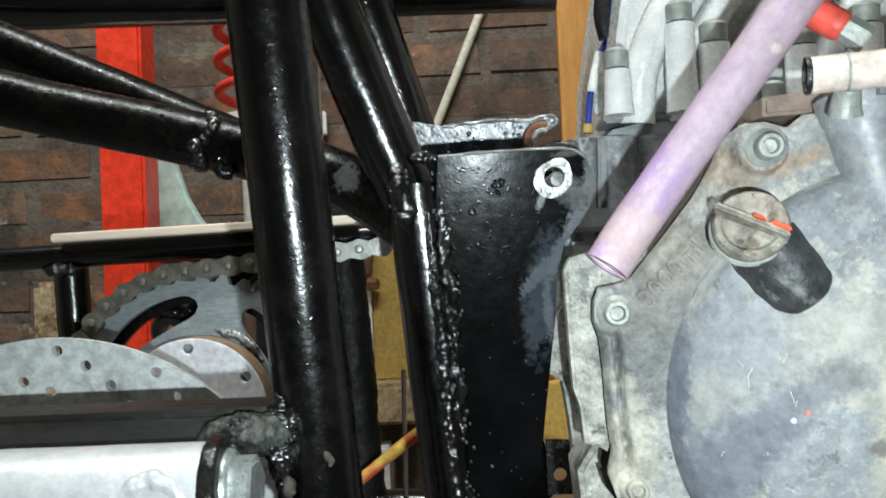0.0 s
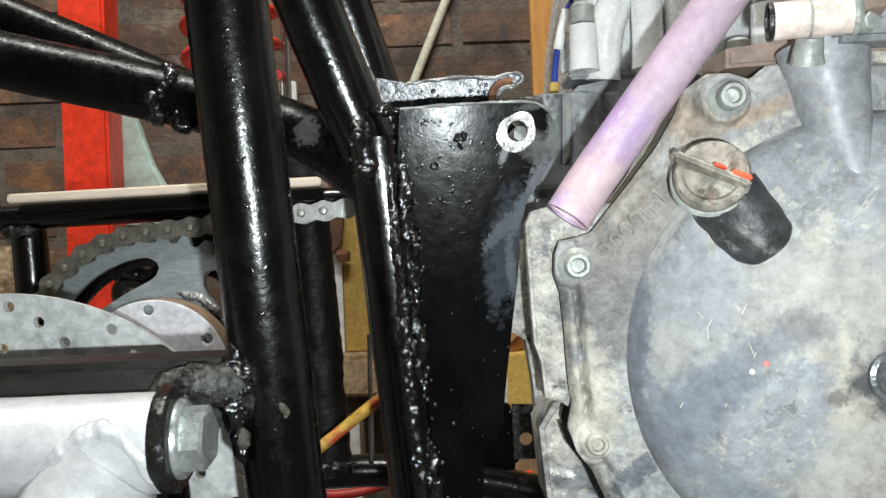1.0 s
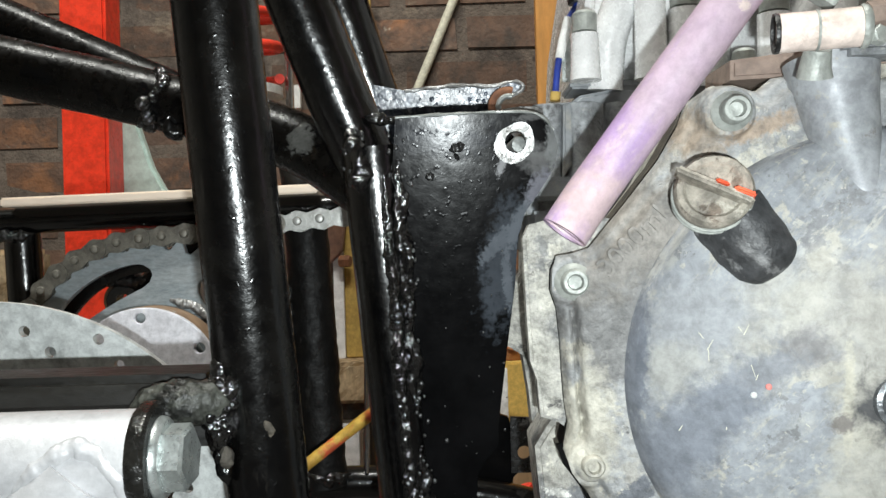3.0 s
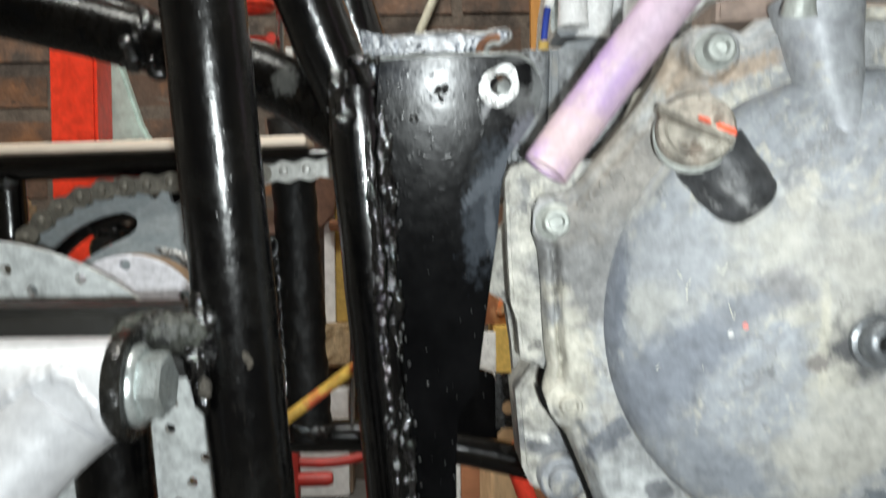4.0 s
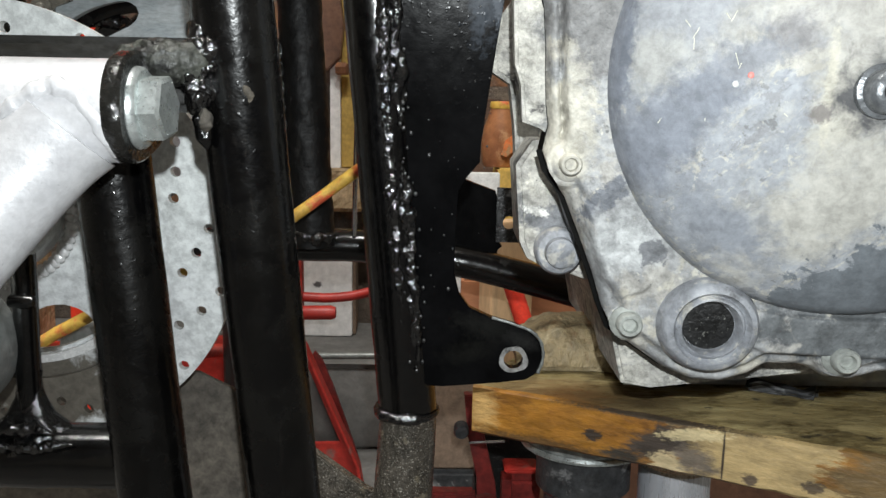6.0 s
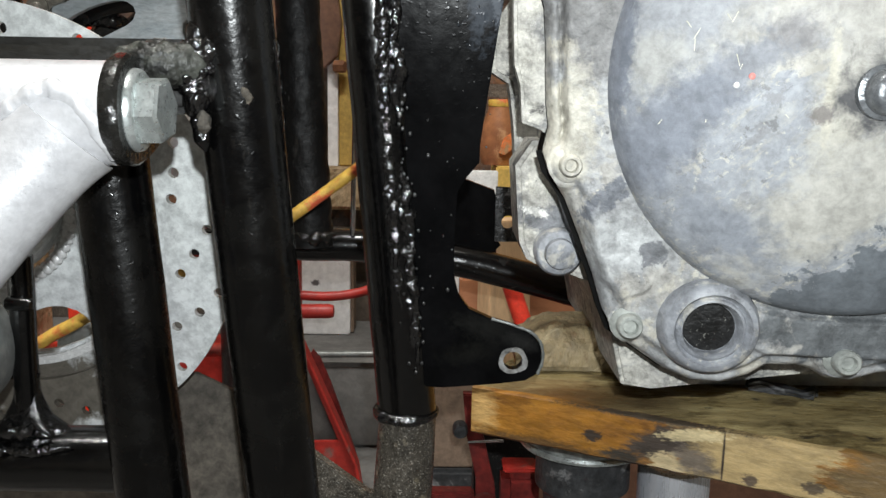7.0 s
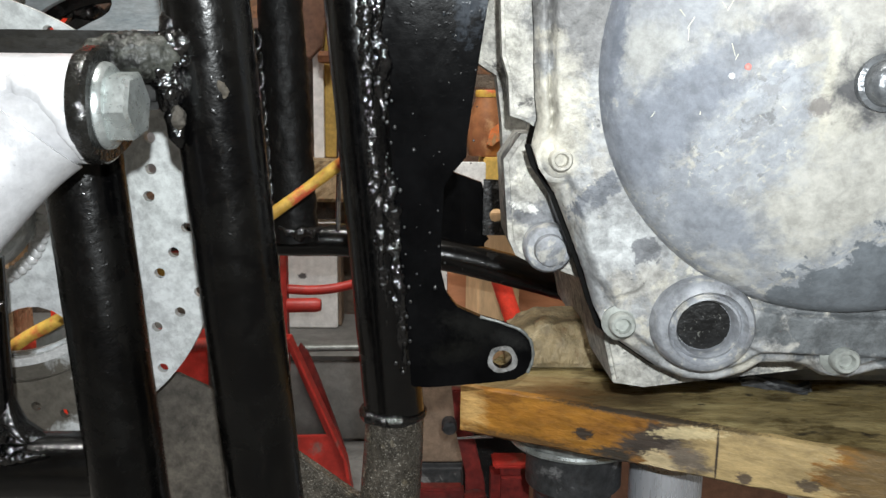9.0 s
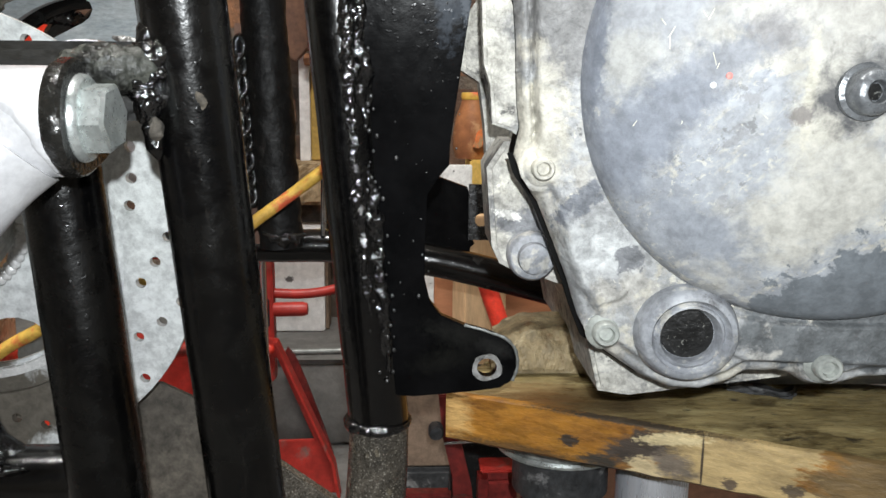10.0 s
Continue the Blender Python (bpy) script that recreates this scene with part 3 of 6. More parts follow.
def straight(a, b, step=0.006):
    a, b = Vector(a), Vector(b)
    n = max(2, int((b - a).length / step))
    return [a.lerp(b, k / n) for k in range(n + 1)]


def lathe(profile, at, axis=(0, -1, 0), seg=48, bm=None, wob=0.0):
    """A turned shape: profile of (radius, height along the axis), standing at a place."""
    bm = bm or bmesh.new()
    q = Vector((0, 0, 1)).rotation_difference(Vector(axis)).to_matrix()
    at = Vector(at)
    rings = []
    for r, h in profile:
        if r < 1e-6:
            rings.append([bm.verts.new(at + q @ Vector((0, 0, h)))])
        else:
            rings.append([bm.verts.new(at + q @ Vector((r * math.cos(2 * math.pi * k / seg), r * math.sin(2 * math.pi * k / seg), h))) for k in range(seg)])
    for a, b in zip(rings, rings[1:]):
        for k in range(seg):
            j = (k + 1) % seg
            if len(a) == 1 and len(b) > 1:
                bm.faces.new((a[0], b[j], b[k]))
            elif len(b) == 1 and len(a) > 1:
                bm.faces.new((a[k], a[j], b[0]))
            elif len(a) > 1:
                bm.faces.new((a[k], a[j], b[j], b[k]))
    for ring in (rings[0], rings[-1]):
        if len(ring) > 2 and wob == 0.0:
            bm.faces.new(ring)
    return bm


def ring_pts(cx, cz, r, n=20, a0=0.0):
    return [(cx + r * math.cos(a0 + 2 * math.pi * k / n), cz + r * math.sin(a0 + 2 * math.pi * k / n)) for k in range(n)]


def prism(outer, y0, y1, holes=(), bevel=0.0, bm=None):
    """A plate in the x-z plane with holes through it, from its front y0 to its back y1."""
    own = bmesh.new()
    edges = []
    for loop in (outer, *holes):
        vs = [own.verts.new((x, y0, z)) for x, z in loop]
        edges += [own.edges.new((vs[k], vs[(k + 1) % len(vs)])) for k in range(len(vs))]
    bmesh.ops.triangle_fill(own, edges=edges, use_beauty=True, use_dissolve=False)
    front = list(own.faces)
    rim = [e for e in own.edges if e.is_boundary]
    geo = bmesh.ops.extrude_face_region(own, geom=front)
    for v in geo["geom"]:
        if isinstance(v, bmesh.types.BMVert):
            v.co.y = y1
    if bevel:
        rim = [e for e in own.edges if all(abs(v.co.y - y0) < 1e-6 for v in e.verts) and any(abs(f.normal.y) < 0.5 for f in e.link_faces)]
        own.normal_update()
        rim = [e for e in own.edges if all(abs(v.co.y - y0) < 1e-6 for v in e.verts) and any(abs(f.normal.y) < 0.5 for f in e.link_faces)]
        bmesh.ops.bevel(own, geom=rim, offset=bevel, segments=2 if bevel < 0.003 else 5, affect="EDGES", clamp_overlap=True)
    if bm is None:
        return own
    me = bpy.data.meshes.new("tmp")
    own.to_mesh(me)
    own.free()
    bm.from_mesh(me)
    bpy.data.meshes.remove(me)
    return bm


def box(x0, x1, y0, y1, z0, z1, bevel=0.0, m=None, bm=None, segs=2):
    own = bmesh.new()
    bmesh.ops.create_cube(own, size=1)
    for v in own.verts:
        v.co = Vector(((x0 + x1) / 2 + v.co.x * (x1 - x0), (y0 + y1) / 2 + v.co.y * (y1 - y0), (z0 + z1) / 2 + v.co.z * (z1 - z0)))
    if bevel:
        bmesh.ops.bevel(own, geom=list(own.edges), offset=bevel, segments=segs, affect="EDGES")
    if m:
        bmesh.ops.transform(own, matrix=m, verts=own.verts)
    if bm is None:
        return own
    me = bpy.data.meshes.new("tmp")
    own.to_mesh(me)
    own.free()
    bm.from_mesh(me)
    bpy.data.meshes.remove(me)
    return bm


def beads(pts, r, count, spread, flat=1.0, seed=1, wild=1.0):
    """One run of weld under thick paint: a lumpy, uneven bead along a line."""
    bm = bmesh.new()
    line = [Vector(p) for p in pts]
    total = sum((b - a).length for a, b in zip(line, line[1:]))
    n = max(8, int(total / (r * 0.16)))
    path = []
    for k in range(n + 1):
        want = total * k / n
        for a, b in zip(line, line[1:]):
            d = (b - a).length
            if want <= d + 1e-9:
                path.append(a.lerp(b, want / d))
                break
            want -= d
    off = Vector((seed * 3.1, seed * 1.7, seed * 2.3))
    up, rings, seg = None, [], 26
    for i, p in enumerate(path):
        d = (path[min(i + 1, n)] - path[max(i - 1, 0)]).normalized()
        up = d.orthogonal().normalized() if up is None else (up - d * up.dot(d)).normalized()
        side = d.cross(up)
        taper = min(1.0, 0.25 + 3.0 * min(i, n - i) / n)
        ring = []
        for k in range(seg):
            a = 2 * math.pi * k / seg
            o = up * math.cos(a) + side * math.sin(a)
            q = p + o * r
            g = Vector((q.x, q.y, q.z * 0.6))
            f = 1.0 + wild * 0.55 * noise.noise(g * (0.5 / r) + off) + wild * 0.45 * noise.noise(g * (1.0 / r) + off) + wild * 0.14 * noise.noise(g * (2.3 / r) + off) + spread / r * 0.5 * noise.noise(q * (0.25 / r) + off)
            c = o * r * max(0.25, f) * taper * 1.15
            ring.append(bm.verts.new(p + Vector((c.x, c.y * flat, c.z))))
        rings.append(ring)
    for a, b in zip(rings, rings[1:]):
        for k in range(seg):
            bm.faces.new((a[k], a[(k + 1) % seg], b[(k + 1) % seg], b[k]))
    bm.faces.new(rings[0])
    bm.faces.new(rings[-1])
    return bm


def mass(balls, rough, fine, seed=1):
    """One lumpy cast of weld metal: balls (x, y, z, r) flowed together, with a knobbly skin."""
    bm = bmesh.new()
    bmesh.ops.create_icosphere(bm, subdivisions=6, radius=1.0)
    mid = sum((Vector(b[:3]) for b in balls), Vector()) / len(balls)
    rel = [(Vector(b[:3]) - mid, b[3]) for b in balls]
    off = Vector((seed * 3.1, seed * 1.7, seed * 2.3))
    for v in bm.verts:
        d = v.co.normalized()
        total = 1e-30
        for c, r in rel:
            b = d.dot(c)
            q = b * b - c.length_squared + r * r
            if q > 0:
                total += max(1e-5, (b + math.sqrt(q)) * 1000) ** 9
        p = mid + d * (total ** (1 / 9) / 1000)
        v.co = p + d * (rough * noise.noise(p * 330 + off) + fine * noise.noise(p * 800 + off) + fine * 0.5 * noise.noise(p * 1700 + off))
    return bm


def nibs(spots, bm=None):
    """Small hardened paint drops: (place, size) each."""
    bm = bm or bmesh.new()
    for p, s in spots:
        geo = bmesh.ops.create_icosphere(bm, subdivisions=2, radius=s)
        for v in geo["verts"]:
            v.co = Vector((v.co.x, v.co.y * 0.6, v.co.z * 1.2)) + Vector(p)
    return bm


def hexpts(r, n=6, a0=0.0):
    return [(r * math.cos(a0 + 2 * math.pi * k / n), r * math.sin(a0 + 2 * math.pi * k / n)) for k in range(n)]


def hex_head(at, axis, r, h, bm=None, a0=0.0, chamfer=0.12):
    """A hexagon head with a chamfered top."""
    bm = bm or bmesh.new()
    q = Vector((0, 0, 1)).rotation_difference(Vector(axis)).to_matrix()
    at = Vector(at)
    rings = [[bm.verts.new(at + q @ Vector((x, y, z))) for x, y in hexpts(rr, a0=a0)] for rr, z in ((r, 0), (r, h * (1 - chamfer)), (r * 0.88, h))]
    for a, b in zip(rings, rings[1:]):
        for k in range(6):
            bm.faces.new((a[k], a[(k + 1) % 6], b[(k + 1) % 6], b[k]))
    bm.faces.new(rings[0])
    bm.faces.new(rings[-1])
    return bm


# ---- room ----
def build_room():
    WY = 1.5
    fl = part("floor", box(-2.2, 2.2, -1.6, WY + 0.2, -0.1, 0.0), M["concrete"])
    tagged(fl, "grey concrete workshop floor with dark oil stains", "floor", kind="structure")
    ce = part("ceiling", box(-2.2, 2.2, -1.6, WY + 0.2, 2.4, 2.5), M["plaster"])
    tagged(ce, "plain plastered workshop ceiling", "ceiling", kind="structure")
    for nm, b in (("wall_west", (-2.3, -2.2, -1.6, WY + 0.2, 0, 2.4)), ("wall_east", (2.2, 2.3, -1.6, WY + 0.2, 0, 2.4)), ("wall_south", (-2.3, 2.3, -1.7, -1.6, 0, 2.4))):
        tagged(part(nm, box(*b), M["plaster"]), "plain plastered workshop wall", "wall", kind="structure")
    wl = part("wall_north", box(-2.2, 2.2, WY + 0.0015, WY + 0.2, 0, 2.4), M["mortar"])
    tagged(wl, "old brown brick wall with sooty mortar joints", "wall", kind="structure")
    return wl, WY


wall_north, WALL_Y = build_room()

# ---- the welded frame ----
def build_frame():
    fr = thing("vehicle_frame", "gloss black hand-welded tubular steel vehicle frame with thick dripped paint", "vehicle frame")
    R = 0.0128
    part("upright_tube", tube(straight((-0.0175, 0.2678, 0.83), (0.032, 0.3674, 0.0)), R, 32, 0.0002), M["black_dull"], fr)
    part("lower_upright_tube", tube(straight((-0.0478, 0.322, 0.512), (-0.0075, 0.322, 0.0)), R, 32, 0.0002), M["black_dull"], fr)
    part("seat_tube", tube(straight((0.0334, 0.374, 0.612), (0.0519, 0.3947, 0.3815)), R, 32, 0.0003), M["black"], fr)
    part("primer_tube", tube([(0.0522, 0.3947, 0.3815), (0.0512, 0.395, 0.362), (0.0495, 0.396, 0.335), (0.048, 0.397, 0.3), (0.045, 0.4, 0.0)], [0.0124, 0.0129, 0.0133, 0.0134, 0.0134], 32, 0.0002), M["grey_tube"], fr, "bare grey primer tube")
    part("diagonal_tube", tube(straight((0.0307, 0.3813, 0.605), (-0.0473, 0.335, 0.815)), R, 32, 0.0003), M["black"], fr)
    part("diagonal_tube", tube(straight((0.0432, 0.469, 0.6), (-0.0236, 0.4215, 0.815)), R, 32, 0.0003), M["black"], fr)
    part("backstay_tube", tube(spline([(-0.33, 0.412, 0.712), (-0.15, 0.412, 0.662), (-0.056, 0.41, 0.6375), (-0.001, 0.395, 0.618), (0.03, 0.385, 0.597)], 24), R, 32, 0.0004), M["black_worn"], fr)
    part("backstay_tube", tube(straight((-0.33, 0.45, 0.77), (-0.055, 0.45, 0.643)), R * 0.9, 24, 0.0003), M["black_worn"], fr)
    part("top_rail", tube(spline([(-0.35, 0.5, 0.737), (-0.2, 0.5, 0.7344), (-0.0745, 0.5, 0.732), (0.0427, 0.5, 0.7316), (0.11, 0.5, 0.7308)], 12), R, 24, 0.0002), M["black"], fr)
    part("far_rail", tube(straight((-0.36, 0.57, 0.5925), (0.03, 0.57, 0.6)), 0.0078, 20, 0.0002), M["black"], fr)
    part("far_upright", tube(straight((-0.0305, 0.61, 0.63), (-0.0195, 0.61, 0.417), 0.003), 0.0142, 28, 0.0014, freq=150), M["black_dusty"], fr)
    part("lower_rail", tube(spline([(-0.16, 0.62, 0.419), (-0.03, 0.62, 0.416), (0.016, 0.62, 0.415), (0.085, 0.62, 0.405), (0.185, 0.62, 0.379), (0.24, 0.62, 0.36)], 10), 0.0112, 24, 0.0002), M["black"], fr)
    part("cross_tube", tube(straight((-0.25, 0.347, 0.378), (-0.04, 0.347, 0.3785)), 0.0126, 28, 0.0004), M["black"], fr)
    part("thin_upright", tube(straight((-0.091, 0.347, 0.458), (-0.092, 0.347, 0.385)), 0.0046, 16, 0.0002), M["black"], fr)

    foot = lathe([(0.0045, 0.026), (0.005, 0.021), (0.0064, 0.015), (0.009, 0.0095), (0.0135, 0.005), (0.018, 0.001), (0.0195, -0.004)], (-0.0918, 0.347, 0.3865), (0, 0, 1), 48)
    for v in foot.verts:
        o = Vector((v.co.x + 0.0918, (v.co.y - 0.347) * 0.55, 0))
        v.co = Vector((-0.0918 + o.x, 0.347 + o.y, v.co.z)) + o * 0.35 * noise.noise(v.co * 160) + Vector((0, 0, 0.0012 * noise.noise(v.co * 230)))
    part("weld_foot", foot, M["weld"], fr, "flared glossy weld")
    part("stop_peg", lathe([(0.0001, 0), (0.0024, 0), (0.0026, 0.001), (0.0026, 0.0085), (0.002, 0.0098), (0.0001, 0.01)], (-0.0945, 0.3425, 0.4408), (1, -0.15, 0), 20), M["black"], fr)

    part("far_post", tube(straight((-0.2, 0.575, 0.6), (-0.196, 0.575, 0.5)), 0.0105, 20, 0.0004), M["black"], fr)
    part("weld_bead", beads([(-0.214, 0.566, 0.588), (-0.2, 0.563, 0.586), (-0.188, 0.566, 0.588)], 0.003, 0, 0.001, seed=23), M["weld"], fr)
    # flat gusset plates, front and far
    outer = [(0.0434, 0.6212), (0.0697, 0.6222), (0.0917, 0.6222), (0.099, 0.6202), (0.1034, 0.6154), (0.1053, 0.6091), (0.1036, 0.6009), (0.0983, 0.5926), (0.092, 0.5838), (0.0891, 0.572), (0.088, 0.5561), (0.0851, 0.5358), (0.0823, 0.515), (0.0804, 0.5001), (0.0802, 0.4926), (0.0755, 0.487), (0.0718, 0.481), (0.0709, 0.4647), (0.0709, 0.4463), (0.073, 0.4376), (0.0777, 0.4314), (0.0869, 0.4272), (0.0971, 0.4241), (0.1042, 0.421), (0.1083, 0.4158), (0.1091, 0.409), (0.1072, 0.4027), (0.1024, 0.3995), (0.0907, 0.3979), (0.0672, 0.3958), (0.0559, 0.3964), (0.0519, 0.4288), (0.048, 0.5001), (0.0436, 0.5601), (0.0413, 0.5994)]
    holes = [ring_pts(0.0889, 0.611, 0.0042), ring_pts(0.0967, 0.4088, 0.0042)]

    def tip(bm):
        """Leans a plate's top towards the front."""
        for v in bm.verts:
            v.co.y += -0.09 * (v.co.z - 0.5) - 0.7 * max(0.0, v.co.z - 0.55) ** 2
        return bm

    part("gusset_plate", tip(prism(outer, 0.3745, 0.3795, holes, 0.0007)), M["black_plate"], fr, "black plate with grey scuffed primer patch")
    edge = [(x + 0.0002, 0.3742 - 0.09 * (z - 0.5), z + 0.0002) for x, z in outer[21:27]]
    part("worn_edge", tube(spline(edge, 8), 0.0006, 8, 0.0004, freq=400), M["grey_metal"], fr, "pale strip along the edge, bare wear and painted highlight")
    # pale strip paints the lit bevel along the plate's top
    edge = [(x, 0.374 - 0.09 * (z - 0.5) - 0.7 * (z - 0.55) ** 2, z - 0.0001) for x, z in outer[0:5]]
    part("worn_edge", tube(spline(edge, 10), 0.0006, 8, 0.0005, freq=260), M["grey_metal"], fr, "pale strip along the edge, bare wear and painted highlight")
    for x, z, rr, sd in ((0.0889, 0.611, 0.0078, 3), (0.0967, 0.4088, 0.0062, 4)):
        rim = []
        for k in range(40):
            a = 2 * math.pi * k / 40
            w = rr * (0.95 + 0.17 * noise.noise(Vector((math.cos(a) * 1.2, math.sin(a) * 1.2, sd + 0.5))) + 0.16 * max(0.0, math.cos(a - 3.9)) ** 2 + 0.03 * noise.noise(Vector((math.cos(a) * 4, math.sin(a) * 4, sd))))
            rim.append((x + w * math.cos(a), z + w * math.sin(a)))
        part("bare_ring", tip(prism(rim, 0.3739, 0.3746, [ring_pts(x, z, 0.0041)])), M["bare"], fr, "paint ground off to bare steel")
    # the spacer and washer between the plates
    part("spacer_tube", lathe([(0.0052, 0.0), (0.0085, 0.0), (0.0085, 0.04), (0.0052, 0.04), (0.0052, 0.0)], (0.0945, 0.434, 0.6215), (0, -1, 0), 32, wob=1), M["black"], fr, "black spacer tube")
    part("mount_washer", lathe([(0.0001, 0), (0.0085, 0), (0.0085, 0.002), (0.0001, 0.002)], (0.0949, 0.392, 0.626), (0, 0, 1), 32), M["bare"], fr)
    hook = [(0.0925 + 0.0074 * math.cos(a), 0.43, 0.6355 + 0.0074 * math.sin(a)) for a in [radians(75 + 8 * k) for k in range(17)]]
    part("hook_ring", tube(hook, 0.0021, 14, 0.0002), M["rust"], fr, "rusty curved ring between the plates")
    hook = [(0.0925 + 0.0048 * math.cos(a), 0.4285, 0.6355 + 0.0048 * math.sin(a)) for a in [radians(70 + 8 * k) for k in range(17)]]
    part("hook_ring", tube(hook, 0.0013, 12, 0.0002), M["grey_metal"], fr, "grey inner ring")
    part("mount_bolt", lathe([(0.0001, 0), (0.0036, 0), (0.0035, 0.0165), (0.0028, 0.0178), (0.0001, 0.018)], (0.0898, 0.384, 0.6101), (0.05, -1, 0.02), 20), M["grey_metal"], fr)
    far = [(0.03, 0.652), (0.046, 0.65), (0.07, 0.652), (0.09, 0.6525), (0.1, 0.6535), (0.1055, 0.652), (0.103, 0.6495), (0.0965, 0.6475), (0.092, 0.643), (0.0905, 0.637), (0.0935, 0.63), (0.098, 0.62), (0.094, 0.6), (0.08, 0.5), (0.04, 0.5)]
    far = [(0.03 + (x - 0.03) * 0.93, z - 0.0035 - 0.02 * (x - 0.03) + 0.0005 * math.sin(x * 900)) for x, z in far]
    bm = prism(far, 0.4385, 0.4435, (), 0.0006)
    for v in bm.verts:
        v.co.y += -0.2 * (v.co.z - 0.645)
    part("gusset_plate", bm, M["rear_plate"], fr, "glossy blue-black plate with a torn hooked edge")
    # pale strip paints the bright glint on the rear plate's top edge
    edge = [(x, 0.4386 - 0.2 * (z - 0.645), z - 0.0004) for x, z in far[1:9]]
    part("worn_edge", tube(spline(edge, 10), 0.0009, 8, 0.0009, freq=240), M["bare"], fr, "pale strip along the edge, bare wear and painted highlight")
    rnd = random.Random(64)
    tagged(part("paint_nib", nibs([((rnd.uniform(0.046, 0.089), 0.4385 - 0.2 * (z - 0.645), z), 0.0007 * rnd.uniform(0.4, 1.5)) for z in [rnd.uniform(0.628, 0.645) for k in range(40)]]), M["rear_plate"], fr), kind="stuff")
    lug = [(0.062, 0.478), (0.08, 0.4655), (0.102, 0.4575), (0.106, 0.431), (0.104, 0.414), (0.062, 0.41)]
    lug = lug[:3] + [(0.1045 + 0.001 * (k % 2) * (1 if k % 3 else 1.6) + 0.0006 * (k % 4), 0.447 - 0.0024 * k) for k in range(1, 13)] + lug[4:]
    lug = [(0.063 + (x - 0.063) * 1.071, 0.52 + (z - 0.52) * 1.071) for x, z in lug]
    part("engine_lug", prism(lug, 0.64, 0.646, (), 0.0006), M["black_plate"], fr)
    strip = [(0.104, 0.4585), (0.124, 0.4575), (0.124, 0.421), (0.104, 0.421)]
    part("mount_tab", prism(strip, 0.612, 0.615, [ring_pts(0.1128, 0.4345, 0.0045)], 0.0004), M["tab_black"], fr, "scuffed black mounting tab")

    part("axle_boss", lathe([(0.004, 0), (0.012, 0), (0.012, 0.012), (0.009, 0.016), (0.004, 0.016), (0.004, 0.0)], (-0.131, 0.566, 0.546), (0.1, -1, 0), 28, wob=1), M["black"], fr)
    part("weld_bead", beads([(-0.14, 0.552, 0.556), (-0.129, 0.55, 0.5585), (-0.116, 0.552, 0.558)], 0.0034, 0, 0.001, seed=44), M["weld"], fr)
    part("axle_stay", tube(straight((-0.127, 0.578, 0.546), (-0.07, 0.58, 0.597)), 0.011, 18, 0.0002), M["black"], fr)
    part("axle_cap", lathe([(0.021, 0.0), (0.021, 0.006), (0.018, 0.012), (0.011, 0.016), (0.0001, 0.0175)], (-0.141, 0.54, 0.367), (0, -1, 0), 36), M["grey_metal"], fr, "dull domed cap")
    part("axle_stay", tube(straight((-0.141, 0.545, 0.367), (-0.11, 0.575, 0.53)), 0.006, 16, 0.0002), M["black"], fr)
    part("brake_rod", tube(straight((0.0095, 0.612, 0.51), (0.0075, 0.612, 0.424)), 0.0017, 10), M["chrome"], fr)
    # the bracket of the swinging arm
    part("bracket_bar", box(-0.3, -0.012, 0.297, 0.325, 0.512, 0.5345, 0.0025), M["bar_black"], fr, "square bar with worn olive-black paint")
    ear = lathe([(0.0001, 0.0), (0.0152, 0.0), (0.0158, 0.001), (0.0158, 0.0042), (0.015, 0.0052), (0.0001, 0.0052)], (-0.0278, 0.279, 0.5135), (1, 0, 0), 40)
    for v in ear.verts:
        if v.co.y > 0.279:
            v.co.y = 0.279 + (v.co.y - 0.279) * 1.9
        v.co += Vector((0, 1, 1)) * 0.0006 * noise.noise(v.co * 200)
    part("bracket_ear", ear, M["weld_dusty"], fr, "dusty black bracket ear")
    part("weld_lump", mass([(-0.0315, 0.2925, 0.5235, 0.0045), (-0.0275, 0.2915, 0.5262, 0.006), (-0.022, 0.291, 0.5268, 0.0068), (-0.0165, 0.2915, 0.5266, 0.0069), (-0.0115, 0.2935, 0.527, 0.0062)], 0.001, 0.00025, 5), M["ear_dust"], fr, "lumpy dusty weld")
    part("weld_lump", mass([(-0.0078, 0.295, 0.5305, 0.0056), (-0.0088, 0.2962, 0.5355, 0.0036), (-0.0042, 0.2972, 0.5262, 0.0056), (-0.0105, 0.2942, 0.524, 0.0054), (-0.009, 0.2945, 0.519, 0.005), (-0.0095, 0.295, 0.5155, 0.0035)], 0.0019, 0.0005, 6), M["weld"], fr, "glossy black knobbly weld")
    part("drip", beads([(-0.0105, 0.2955, 0.514), (-0.0085, 0.2955, 0.508), (-0.0075, 0.296, 0.501)], 0.0026, 0, 0.001, 1.0, seed=66, wild=0.5), M["black"], fr)
    part("weld_lump", beads([(-0.0072, 0.2915, 0.5135), (-0.0068, 0.2925, 0.5065)], 0.0019, 0, 0.001, 1.0, seed=16), M["crust"], fr, "bare crusty weld end")

    # weld runs
    part("weld_bead", beads(straight((0.0432, 0.364, 0.61), (0.0482, 0.3742, 0.498)), 0.0032, 150, 0.0016, 0.9, seed=7, wild=1.25), M["weld"], fr, "lumpy glossy black weld run")
    part("weld_bead", beads(straight((0.0482, 0.3742, 0.498), (0.0565, 0.3825, 0.402)), 0.0028, 90, 0.0016, 0.9, seed=8, wild=1.25), M["weld"], fr)
    part("weld_bead", beads(straight((0.0375, 0.3625, 0.592), (0.0443, 0.3708, 0.51)), 0.0016, 90, 0.0003, 0.9, seed=9), M["weld"], fr)
